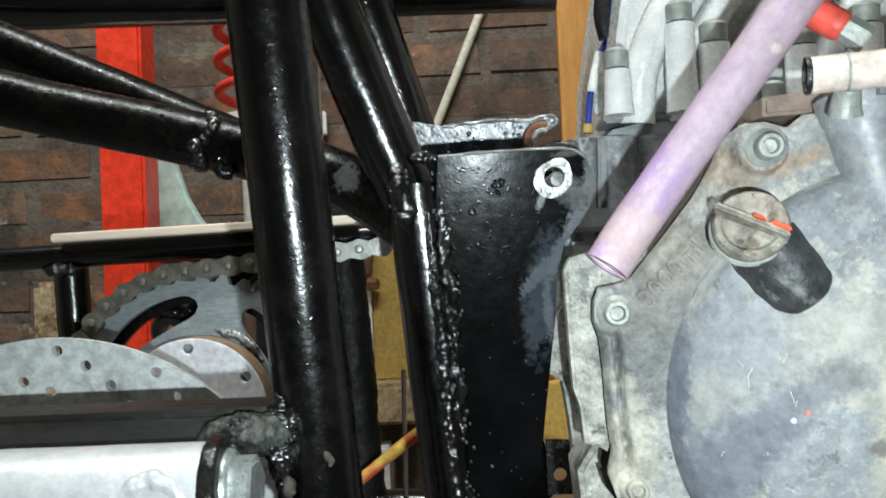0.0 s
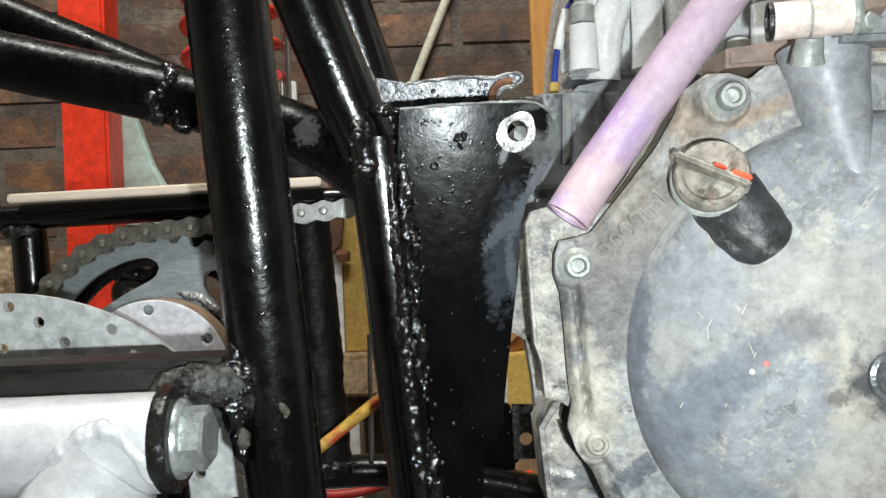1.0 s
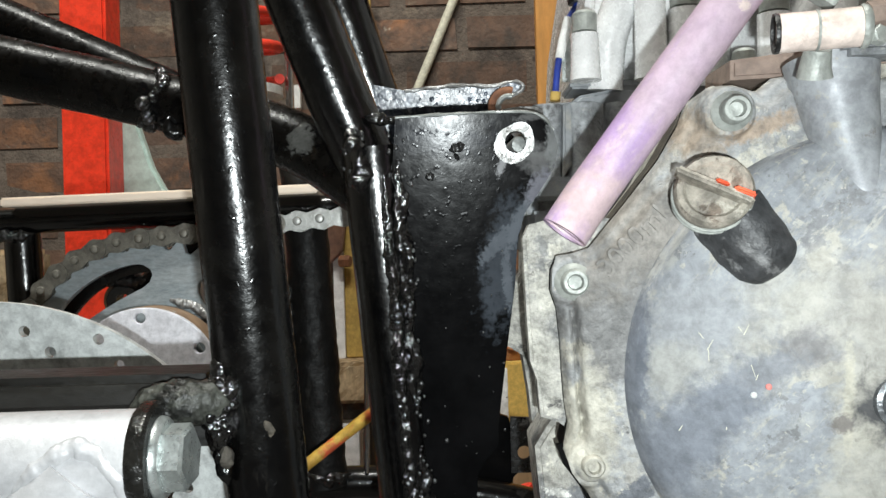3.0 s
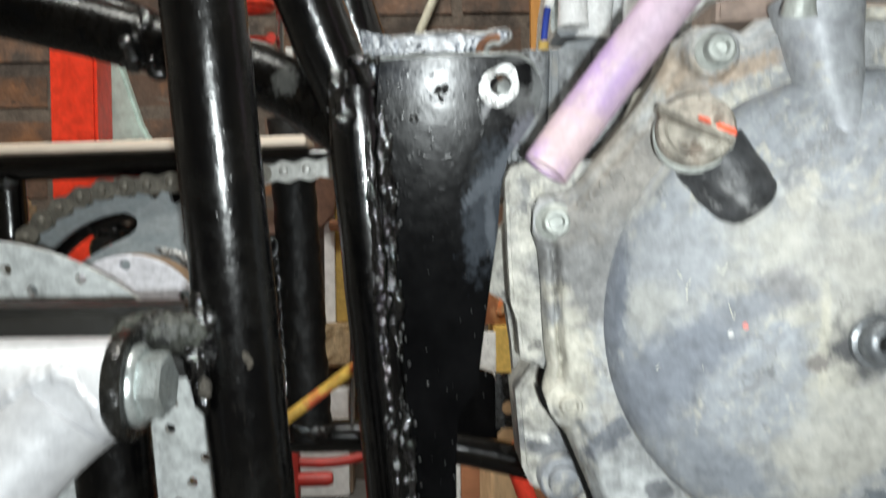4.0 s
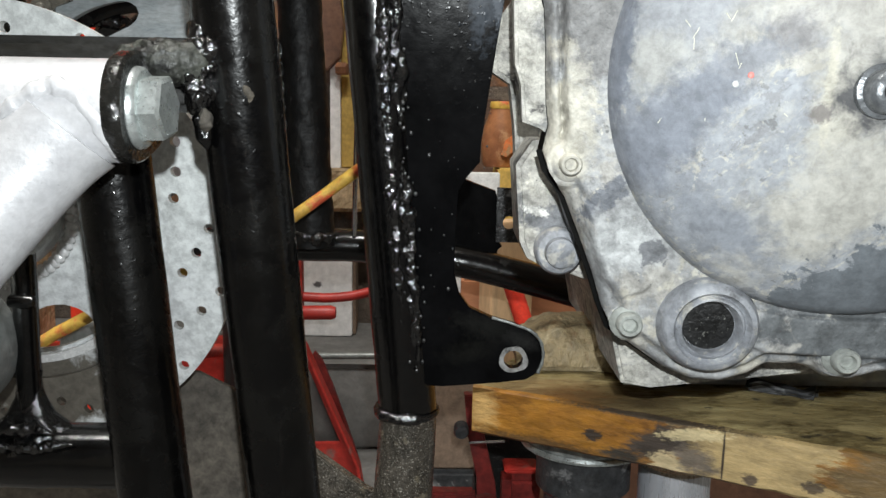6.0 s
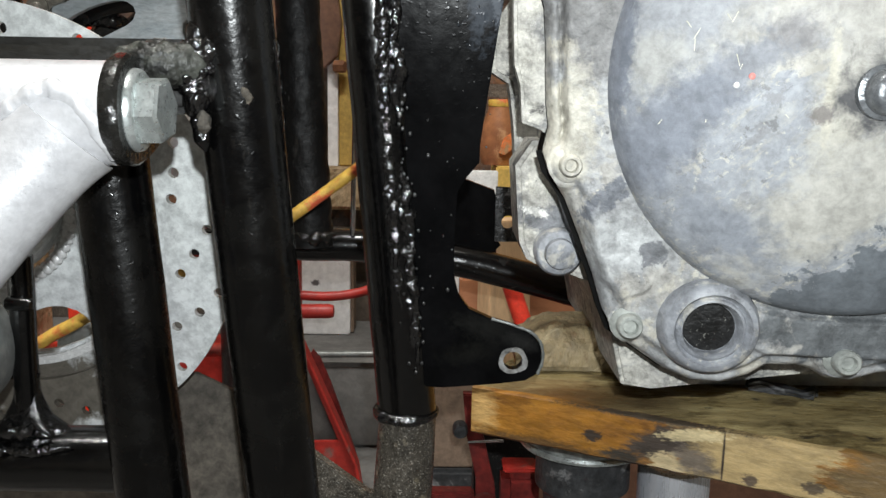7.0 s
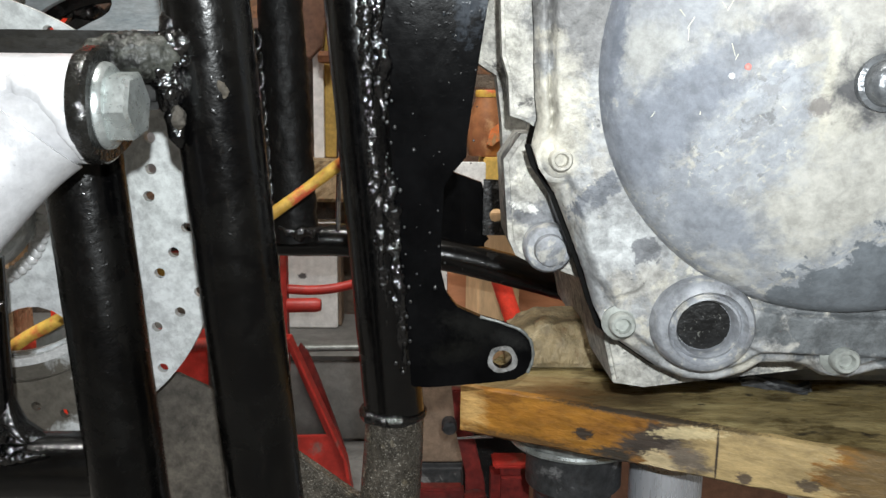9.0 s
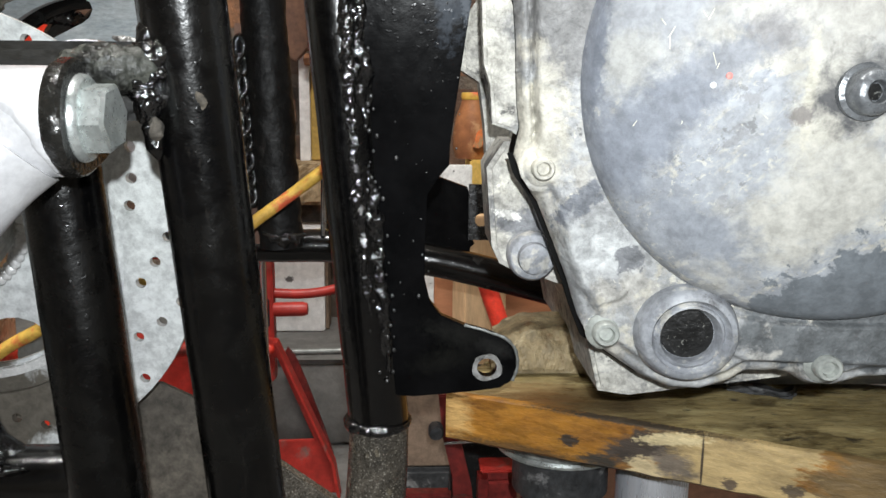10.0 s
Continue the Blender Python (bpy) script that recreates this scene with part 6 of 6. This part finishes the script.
# ---- wood under the engine ----
def build_wood():
    a = math.atan(-0.5)
    m = Matrix.Translation((0.083, 0.452, 0.0)) @ Matrix.Rotation(a, 4, "Z")
    bm = bmesh.new()
    nx, th = 60, 0.0
    secs = []
    for k in range(nx + 1):
        x = 0.52 * k / nx
        w = 0.0006 * noise.noise(Vector((x * 60, 3, 1)))
        sec = []
        for y, z in ((0.0, 0.3725), (0.0, 0.3495), (0.002, 0.348), (0.11, 0.348), (0.11, 0.372), (0.002, 0.3738)):
            j = 0.0007 * noise.noise(Vector((x * 90, y * 40, z * 300)))
            sec.append(bm.verts.new(m @ Vector((x + (0 if 0 < k < nx else 0), y + j, z + w + j))))
        secs.append(sec)
    for p, q in zip(secs, secs[1:]):
        for k in range(6):
            f = bm.faces.new((p[k], p[(k + 1) % 6], q[(k + 1) % 6], q[k]))
            f.material_index = 1 if k in (3, 4) else 0
    bm.faces.new(secs[0])
    bm.faces.new(secs[-1])
    ob = part("support_plank", bm, M["plank"])
    ob.data.materials.append(M["plank_top"])
    tagged(ob, "oil-stained orange pine plank carrying the engine", "plank")
    blk = box(0.108, 0.215, 0.472, 0.52, 0.3742, 0.3965, 0.004)
    bmesh.ops.subdivide_edges(blk, edges=[ed for ed in blk.edges if ed.calc_length() > 0.012], cuts=34, use_grid_fill=True)
    for v in blk.verts:
        # a split log: rounded over, with curved ridges of torn grain
        up = max(0.0, min(1.0, (v.co.z - 0.3745) / 0.022))
        end = max(0.0, 0.132 - v.co.x) / 0.024
        front = max(0.0, 0.482 - v.co.y) / 0.01
        v.co.z -= up * (0.012 * end * end + 0.004 * front * front) + max(0.0, v.co.x - 0.15) * 0.1
        v.co.y += 0.006 * up * up * (1 if v.co.y < 0.49 else 0)
        s = math.hypot(v.co.x - 0.176, 1.6 * (v.co.z - 0.412) - 0.5 * (v.co.y - 0.47)) + 0.006 * noise.noise(v.co * 50)
        v.co += Vector((-0.35, -0.7, 0.5)) * up * (0.003 * abs(math.sin(s * 300)) ** 0.7 + 0.0025 * noise.noise(v.co * 45))
    tagged(part("wood_block", blk, M["log"]), "rough sawn block of pale wood on the plank", "wood block")
    chip = box(-0.017, 0.017, -0.004, 0.004, 0.0, 0.0045, 0.0016, segs=3)
    bmesh.ops.subdivide_edges(chip, edges=[ed for ed in chip.edges if ed.calc_length() > 0.02], cuts=10, use_grid_fill=True)
    for v in chip.verts:
        v.co += Vector((0, 0.5, 0.6 if v.co.z > 0.002 else 0)) * 0.004 * noise.noise(v.co * 130)
    bmesh.ops.transform(chip, matrix=Matrix.Translation((0.238, 0.445, 0.374)) @ Matrix.Rotation(-0.45, 4, "Z"), verts=chip.verts)
    tagged(part("bark_chip", chip, M["dark_hump"]), "small oily black splinter lying on the plank", "splinter")
    st = thing("screw_jack", "grey round-topped steel jack standing under the plank", "jack")
    part("saddle", lathe([(0.0001, 0), (0.033, 0), (0.036, 0.004), (0.036, 0.009), (0.031, 0.011), (0.03, 0.023), (0.0001, 0.023)], (0.15, 0.5, 0.325), (0, 0, 1), 48), M["saddle"], st, "pale worn steel saddle")
    part("column", lathe([(0.0001, 0), (0.05, 0), (0.05, 0.01), (0.024, 0.02), (0.022, 0.295), (0.027, 0.3), (0.027, 0.325), (0.0001, 0.325)], (0.15, 0.5, 0.0), (0, 0, 1), 40), M["dark_hump"], st)
    part("saddle_rim", lathe([(0.0345, 0.0), (0.0368, 0.0008), (0.0372, 0.0022), (0.0362, 0.0036), (0.0345, 0.0036), (0.0345, 0.0)], (0.15, 0.5, 0.3245), (0, 0, 1), 48, wob=1), M["zinc"], st, "bright worn rim")
    part("release_knob", lathe([(0.0001, 0), (0.011, 0.0), (0.012, 0.004), (0.012, 0.03), (0.009, 0.034), (0.0001, 0.034)], (0.134, 0.52, 0.262), (-0.6, -0.75, 0.1), 24), M["red_dirty"], st, "red release knob")
    rj = thing("red_jack", "worn red hydraulic trolley jack on the floor under the plank", "jack")
    part("side_arm", prism([(0.0855, 0.305), (0.1, 0.305), (0.1011, 0.2725), (0.1102, 0.2345), (0.1118, 0.214), (0.115, 0.1), (0.1, 0.1), (0.0961, 0.241), (0.0887, 0.2733)], 0.632, 0.64, (), 0.001), M["red_dark"], rj, "dark red lifting arm")
    part("side_rail", box(0.055, 0.0955, 0.632, 0.645, 0.1, 0.2287, 0.002), M["red_dark"], rj)
    part("pivot_pin", tube(straight((0.0895, 0.6295, 0.2695), (0.1155, 0.6295, 0.2708), 0.004), 0.0011, 12), M["chrome"], rj, "bright steel pin")
    part("pivot_nut", lathe([(0.0001, 0), (0.0055, 0), (0.0055, 0.009), (0.0045, 0.011), (0.0001, 0.0112)], (0.0838, 0.634, 0.2793), (0, -1, 0), 24), M["dark_hump"], rj, "dull dark round nut")
    part("ram", lathe([(0.0001, 0), (0.0085, 0), (0.0085, 0.228), (0.0075, 0.231), (0.0001, 0.232)], (0.1028, 0.621, 0.0), (0, 0, 1), 28), M["red_dark"], rj)
    part("oil_tank", box(0.1163, 0.1453, 0.64, 0.67, 0.0, 0.24, 0.007), M["red_dark"], rj)
    part("tank_lid", box(0.1175, 0.1441, 0.643, 0.667, 0.2393, 0.2422, 0.0012), M["red_dirty"], rj, "scuffed tank lid")
    # black block added to darken the shaded space below the plank
    part("rear_body", box(0.098, 0.152, 0.697, 0.73, 0.0, 0.297, 0.004), M["void"], rj, "black block added for the shade under the plank")
    cy = thing("steel_cylinder", "bright plain steel cylinder standing under the plank", "cylinder")
    part("barrel", lathe([(0.0001, 0), (0.02, 0), (0.02, 0.316), (0.0185, 0.3175), (0.0001, 0.3175)], (0.2, 0.49, 0.0), (0, 0, 1), 40), M["bright_steel"], cy)


build_wood()


# ---- things behind ----
def build_behind():
    post = thing("red_post", "bright red square steel post of a workshop stand", "stand")
    part("column", box(-0.312, -0.266, 0.9, 0.945, 0.0, 1.3, 0.003), M["red"], post)
    part("base_plate", box(-0.37, -0.2, 0.83, 1.02, 0.0, 0.012, 0.002), M["red"], post)
    tagged(part("mint_panel", prism([(-0.285, 0.6), (-0.282, 0.715), (-0.262, 0.742), (-0.256, 0.725), (-0.248, 0.7), (-0.238, 0.668), (-0.226, 0.645), (-0.208, 0.622), (-0.2, 0.6)], 0.9455, 0.958, (), 0.003), M["mint"]), "pale mint green curved plastic panel fixed to the red post", "panel")
    # coil spring shock absorber
    sh = thing("shock_absorber", "white shock absorber with a bright red coil spring", "shock absorber")
    ax, ay = -0.17, 1.04
    pts = [(ax + 0.052 * math.cos(a), ay + 0.052 * math.sin(a), 0.775 + 0.037 * a / (2 * math.pi)) for a in [k * math.pi / 12 for k in range(24 * 9 + 1)]]
    part("coil_spring", tube(pts, 0.0058, 12), M["red_bright"], sh)
    part("strut", lathe([(0.0001, 0), (0.02, 0), (0.02, 0.6), (0.0001, 0.6)], (ax, ay, 0.0), (0, 0, 1), 24), M["void"], sh)
    part("damper", lathe([(0.0001, 0.601), (0.028, 0.601), (0.03, 0.74), (0.055, 0.755), (0.055, 0.765), (0.02, 0.77), (0.016, 1.15), (0.0001, 1.15)], (ax, ay, 0.0), (0, 0, 1), 32), M["white"], sh)
    part("rod", lathe([(0.0001, 0), (0.005, 0), (0.005, 0.9), (0.0001, 0.9)], (-0.11, 1.06, 0.0), (0, 0, 1), 16), M["chrome"], sh)
    tagged(part("white_tag", box(-0.184, -0.16, 1.47, 1.49, 0.812, 0.852, 0.002), M["white"]), "small white plastic tag fixed to the brick wall", "tag")
    tagged(part("lath", box(-0.095, 0.095, -0.02, 0.02, -0.0028, 0.0028, 0.001, pose(-0.107, 0.572, 0.6081, 0, -1.1, 0)), M["lath"]), "pale flat wooden lath lying on the frame rail", "lath")
    tagged(part("plywood_strip", prism([(0.2, 0.0), (0.2, 1.1), (0.363, 1.1), (0.365, 0.8), (0.363, 0.0)], 1.2, 1.218, (), 0.001), M["plywood"]), "orange-brown plywood strip standing against the wall", "board")
    tagged(part("cream_rod", tube(straight((-0.0619, 1.4915, 0.6234), (0.1647, 1.4915, 1.1446), 0.02), 0.0075, 16), M["cream"]), "thin cream plastic rod fixed slantwise to the brick wall", "rod")
    # wiring
    w = thing("wiring_lead", "blue and white wiring lead with taped joints hanging beside the cylinder", "wiring")
    part("wire", tube(spline([(0.136, 0.45, 0.76), (0.132, 0.45, 0.702), (0.13, 0.45, 0.69), (0.124, 0.45, 0.679), (0.119, 0.45, 0.66), (0.117, 0.45, 0.644)], 8), 0.0016, 12), M["blue"], w)
    part("sleeve", tube(spline([(0.1245, 0.4495, 0.681), (0.1215, 0.4495, 0.67), (0.1195, 0.4495, 0.6615)], 6), 0.0024, 12), M["white"], w)
    part("sleeve", tube(spline([(0.128, 0.45, 0.712), (0.1265, 0.45, 0.7), (0.1285, 0.45, 0.688)], 6), 0.0042, 14), M["void"], w)
    part("terminal", tube(straight((0.1172, 0.45, 0.6455), (0.1168, 0.45, 0.641)), 0.0025, 12), M["yellow"], w)
    part("braided_loop", tube(spline([(0.1345, 0.46, 0.6865), (0.1325, 0.46, 0.6915), (0.1335, 0.46, 0.697), (0.14, 0.46, 0.703), (0.147, 0.46, 0.7055), (0.153, 0.46, 0.7115)], 8), 0.0019, 12, 0.0002, freq=900), M["chrome"], w, "braided silver loop")
    part("clear_tag", box(0.1205, 0.125, 0.4485, 0.45, 0.65, 0.671, 0.0006, None), M["zinc"], w)
    ca = [(0.06, 0.52, 0.508), (0.017, 0.55, 0.475), (-0.022, 0.55, 0.446), (-0.06, 0.54, 0.42), (-0.1, 0.5, 0.411), (-0.132, 0.5, 0.393), (-0.159, 0.5, 0.377), (-0.19, 0.5, 0.35)]
    tagged(part("brake_cable", tube(spline(ca, 10), 0.0036, 14, 0.0002), M["cable"]), "yellow braided cable with red marks threaded through the frame", "cable")
    tagged(part("ochre_board", box(-0.094, -0.04, 1.462, 1.484, 0.4, 1.0, 0.002), M["yellow"]), "tall ochre board fixed to the brick wall", "board")
    tagged(part("white_board", box(-0.111, -0.0945, 1.455, 1.484, 0.4, 0.63, 0.001), M["white_card"]), "narrow white board fixed to the brick wall", "board")
    tagged(part("wood_shelf", box(-0.16, -0.02, 1.4, 1.492, 0.335, 0.3995, 0.006), M["block"]), "rough brown wooden block shelf on the brick wall", "shelf")
    tagged(part("ochre_box", box(0.1385, 0.22, 1.1, 1.2, 0.0, 0.432, 0.002), M["cardboard"]), "ochre cardboard carton standing behind the engine", "carton")
    tagged(part("white_board", box(0.08, 0.138, 1.06, 1.07, 0.0, 0.43, 0.001), M["white"]), "white board standing on the floor", "board")
    st = thing("rubber_strap", "dark brown rubber strap with a rusty bolt, hanging on the board", "strap")
    part("strap", prism([(-0.144, 0.653), (-0.1, 0.72), (-0.087, 0.626), (-0.093, 0.576), (-0.113, 0.556), (-0.13, 0.567)], 1.436, 1.4615, (), 0.002), M["brown"], st)
    part("strap_bolt", hex_head((-0.098, 1.443, 0.559), (1, -0.3, 0), 0.01, 0.018), M["rust"], st)
    cr = thing("dark_crate", "dark brown crate on the floor under a stained board", "crate")
    for z0, z1 in ((0.0, 0.074), (0.078, 0.152), (0.156, 0.23)):
        part("slat", box(0.07, 0.45, 0.88, 0.95, z0, z1, 0.003), M["brown"], cr)
    part("lid", box(0.068, 0.452, 0.878, 0.952, 0.2302, 0.2345, 0.001), M["brown"], cr)
    bt = thing("bottle", "brown bottle with a bright orange label standing on a carton", "bottle")
    part("body", lathe([(0.0001, 0), (0.022, 0), (0.025, 0.012), (0.0255, 0.03), (0.022, 0.05), (0.016, 0.066), (0.0145, 0.072), (0.0001, 0.072)], (0.144, 1.135, 0.4325), (0, 0, 1), 36), M["amber"], bt)
    part("label_patch", prism([(0.142, 0.448), (0.149, 0.4455), (0.158, 0.453), (0.161, 0.467), (0.156, 0.473), (0.147, 0.466)], 1.1075, 1.1095, (), 0.0006), M["orange_label"], bt, "orange-red label")
    part("cap", lathe([(0.0001, 0), (0.015, 0), (0.0155, 0.006), (0.014, 0.0085), (0.0001, 0.009)], (0.144, 1.135, 0.5047), (0, 0, 1), 24), M["cable"], bt, "yellow cap")
    tagged(part("stained_board", box(0.09, 0.4, 0.9, 0.93, 0.235, 0.335, 0.003), M["orange_board"]), "reddish stained board standing on edge on a crate", "board")
    stick = box(-0.024, 0.024, -0.012, 0.012, 0.235, 0.4, 0.0012, Matrix.Translation((0.133, 0.87, 0)) @ Matrix.Rotation(radians(28), 4, "Z"))
    tagged(part("wood_stick", stick, M["pale_wood"]), "pale sawn wooden batten standing on the dark crate", "batten")
    tagged(part("carton", box(0.05, 0.108, 0.835, 0.872, 0.157, 0.262, 0.002), M["crate"]), "dull brown carton standing on a dark block", "carton")
    # added support for the carton; its dark colour draws the shade down there
    tagged(part("dark_block", box(0.04, 0.115, 0.83, 0.88, 0.0, 0.1565, 0.004), M["dark_hump"]), "block added on the floor under a carton, coloured dark for the shade", "block")
    tagged(part("red_pipe", tube(straight((0.127, 0.78, 0.3665), (0.255, 0.78, 0.0), 0.02), 0.008, 16), M["red_bright"]), "bright red plastic pipe leaning up from the floor", "pipe")
    # floor jack
    tagged(part("wood_offcut", box(-0.268, -0.236, 0.66, 0.7, 0.0, 0.58, 0.004), M["block"]), "rough brown wooden post standing on the floor", "post")
    j = thing("jack_stand", "worn red welded steel jack stand on the concrete floor", "jack stand")
    leg = [(-0.126, 0.21), (-0.1, 0.207), (-0.0905, 0.185), (-0.031, 0.045), (-0.024, 0.0), (-0.2, 0.0), (-0.193, 0.045), (-0.136, 0.185)]
    part("front_leg", prism(leg, 1.1, 1.106, [[(-0.122, 0.184), (-0.102, 0.184), (-0.057, 0.073), (-0.167, 0.07)]], 0.001), M["red_dirty"], j)
    part("leg_flange", prism([(-0.1, 0.2068), (-0.0905, 0.185), (-0.031, 0.045), (-0.024, 0.0), (-0.028, 0.0), (-0.035, 0.045), (-0.0945, 0.185), (-0.104, 0.2068)], 1.085, 1.0995, (), 0.001), M["red_dirty"], j)
    part("rear_leg", prism([(-0.106, 0.16), (-0.096, 0.148), (-0.081, 0.111), (-0.0584, 0.0453), (-0.044, 0.0), (-0.064, 0.0), (-0.0946, 0.1064), (-0.112, 0.15)], 1.22, 1.226, (), 0.001), M["red_dark"], j, "dark red rear leg")
    part("ratchet_post", box(-0.12, -0.106, 1.1065, 1.13, 0.15, 0.335, 0.002), M["red_dirty"], j)
    # no cut: a black box draws the slot's dark inside
    part("post_slot", box(-0.1175, -0.1105, 1.1045, 1.1075, 0.222, 0.258, 0.001), M["void"], j)
    part("pawl_knob", lathe([(0.0001, 0), (0.0085, 0), (0.009, 0.004), (0.009, 0.036), (0.007, 0.042), (0.0001, 0.043)], (-0.104, 1.1, 0.246), (1, 0, 0.02), 24), M["red_dirty"], j)
    part("handle", tube(spline([(-0.106, 1.12, 0.262), (-0.075, 1.12, 0.261), (-0.045, 1.12, 0.264), (-0.015, 1.12, 0.272), (0.01, 1.12, 0.285)], 8), 0.0062, 16), M["red_dirty"], j)
    part("pivot_bolt", lathe([(0.0001, 0), (0.006, 0), (0.006, 0.004), (0.004, 0.006), (0.0001, 0.0065)], (-0.11, 1.0995, 0.195), (0, -1, 0), 20), M["red_bright"], j)
    tagged(part("steel_bar", tube(straight((-0.4, 1.242, 0.141), (0.15, 1.242, 0.151), 0.05), 0.005, 16), M["grey_metal"]), "thin grey steel bar leaning on the concrete ledge", "bar")
    tagged(part("red_lever", tube(straight((-0.215, 1.2, 0.165), (-0.203, 0.585, 0.3455)), 0.009, 16), M["red_bright"]), "bright red jack lever standing behind the brake disc", "lever")
    tagged(part("red_box", box(-0.4, -0.2, 1.165, 1.235, 0.0, 0.178, 0.004), M["red_dirty"]), "worn red painted steel box on the floor", "box")
    tagged(part("white_carton", box(-0.2, -0.071, 1.4, 1.46, 0.131, 0.3, 0.002), M["white_card"]), "white box standing on the concrete ledge", "box")
    tagged(part("card_slab", box(-0.0705, -0.066, 1.41, 1.46, 0.131, 0.29, 0.002), M["crate"]), "thin brown slab standing beside a white box", "slab")


build_behind()
tagged(part("ledge", box(-1.2, 0.6, 1.25, 1.498, 0.0, 0.13, 0.006), M["concrete"]), "low grey concrete ledge along the brick wall", "ledge", kind="structure")


# ---- bricks of the far wall ----
def build_bricks():
    rnd = random.Random(77)
    meshes = []
    for k in range(8):
        bm = box(-0.1085, 0.1085, 0, 0.03, -0.0335, 0.0335, 0.007)
        for v in bm.verts:
            v.co += Vector((noise.noise(v.co * 30 + Vector((k * 9, 0, 0))), 0.6 * noise.noise(v.co * 30 + Vector((0, k * 9, 0))), noise.noise(v.co * 30 + Vector((0, 0, k * 9))))) * 0.008
        ob = part("brick", bm, M["brick"], wall_north)
        meshes.append(ob.data)
        bpy.data.objects.remove(ob)
    count = 0
    for row in range(4, 18):
        z = row * 0.075 + 0.0375
        for col in range(-6, 6):
            x = col * 0.225 + (0.1125 if row % 2 else 0)
            ob = new("brick", meshes[rnd.randrange(8)])
            ob.parent = wall_north
            ob.matrix_basis = pose(x + rnd.uniform(-0.004, 0.004), WALL_Y + rnd.uniform(-0.0025, 0.001), z, 0, rnd.uniform(-0.6, 0.6), 0)
            count += 1
    return count


build_bricks()
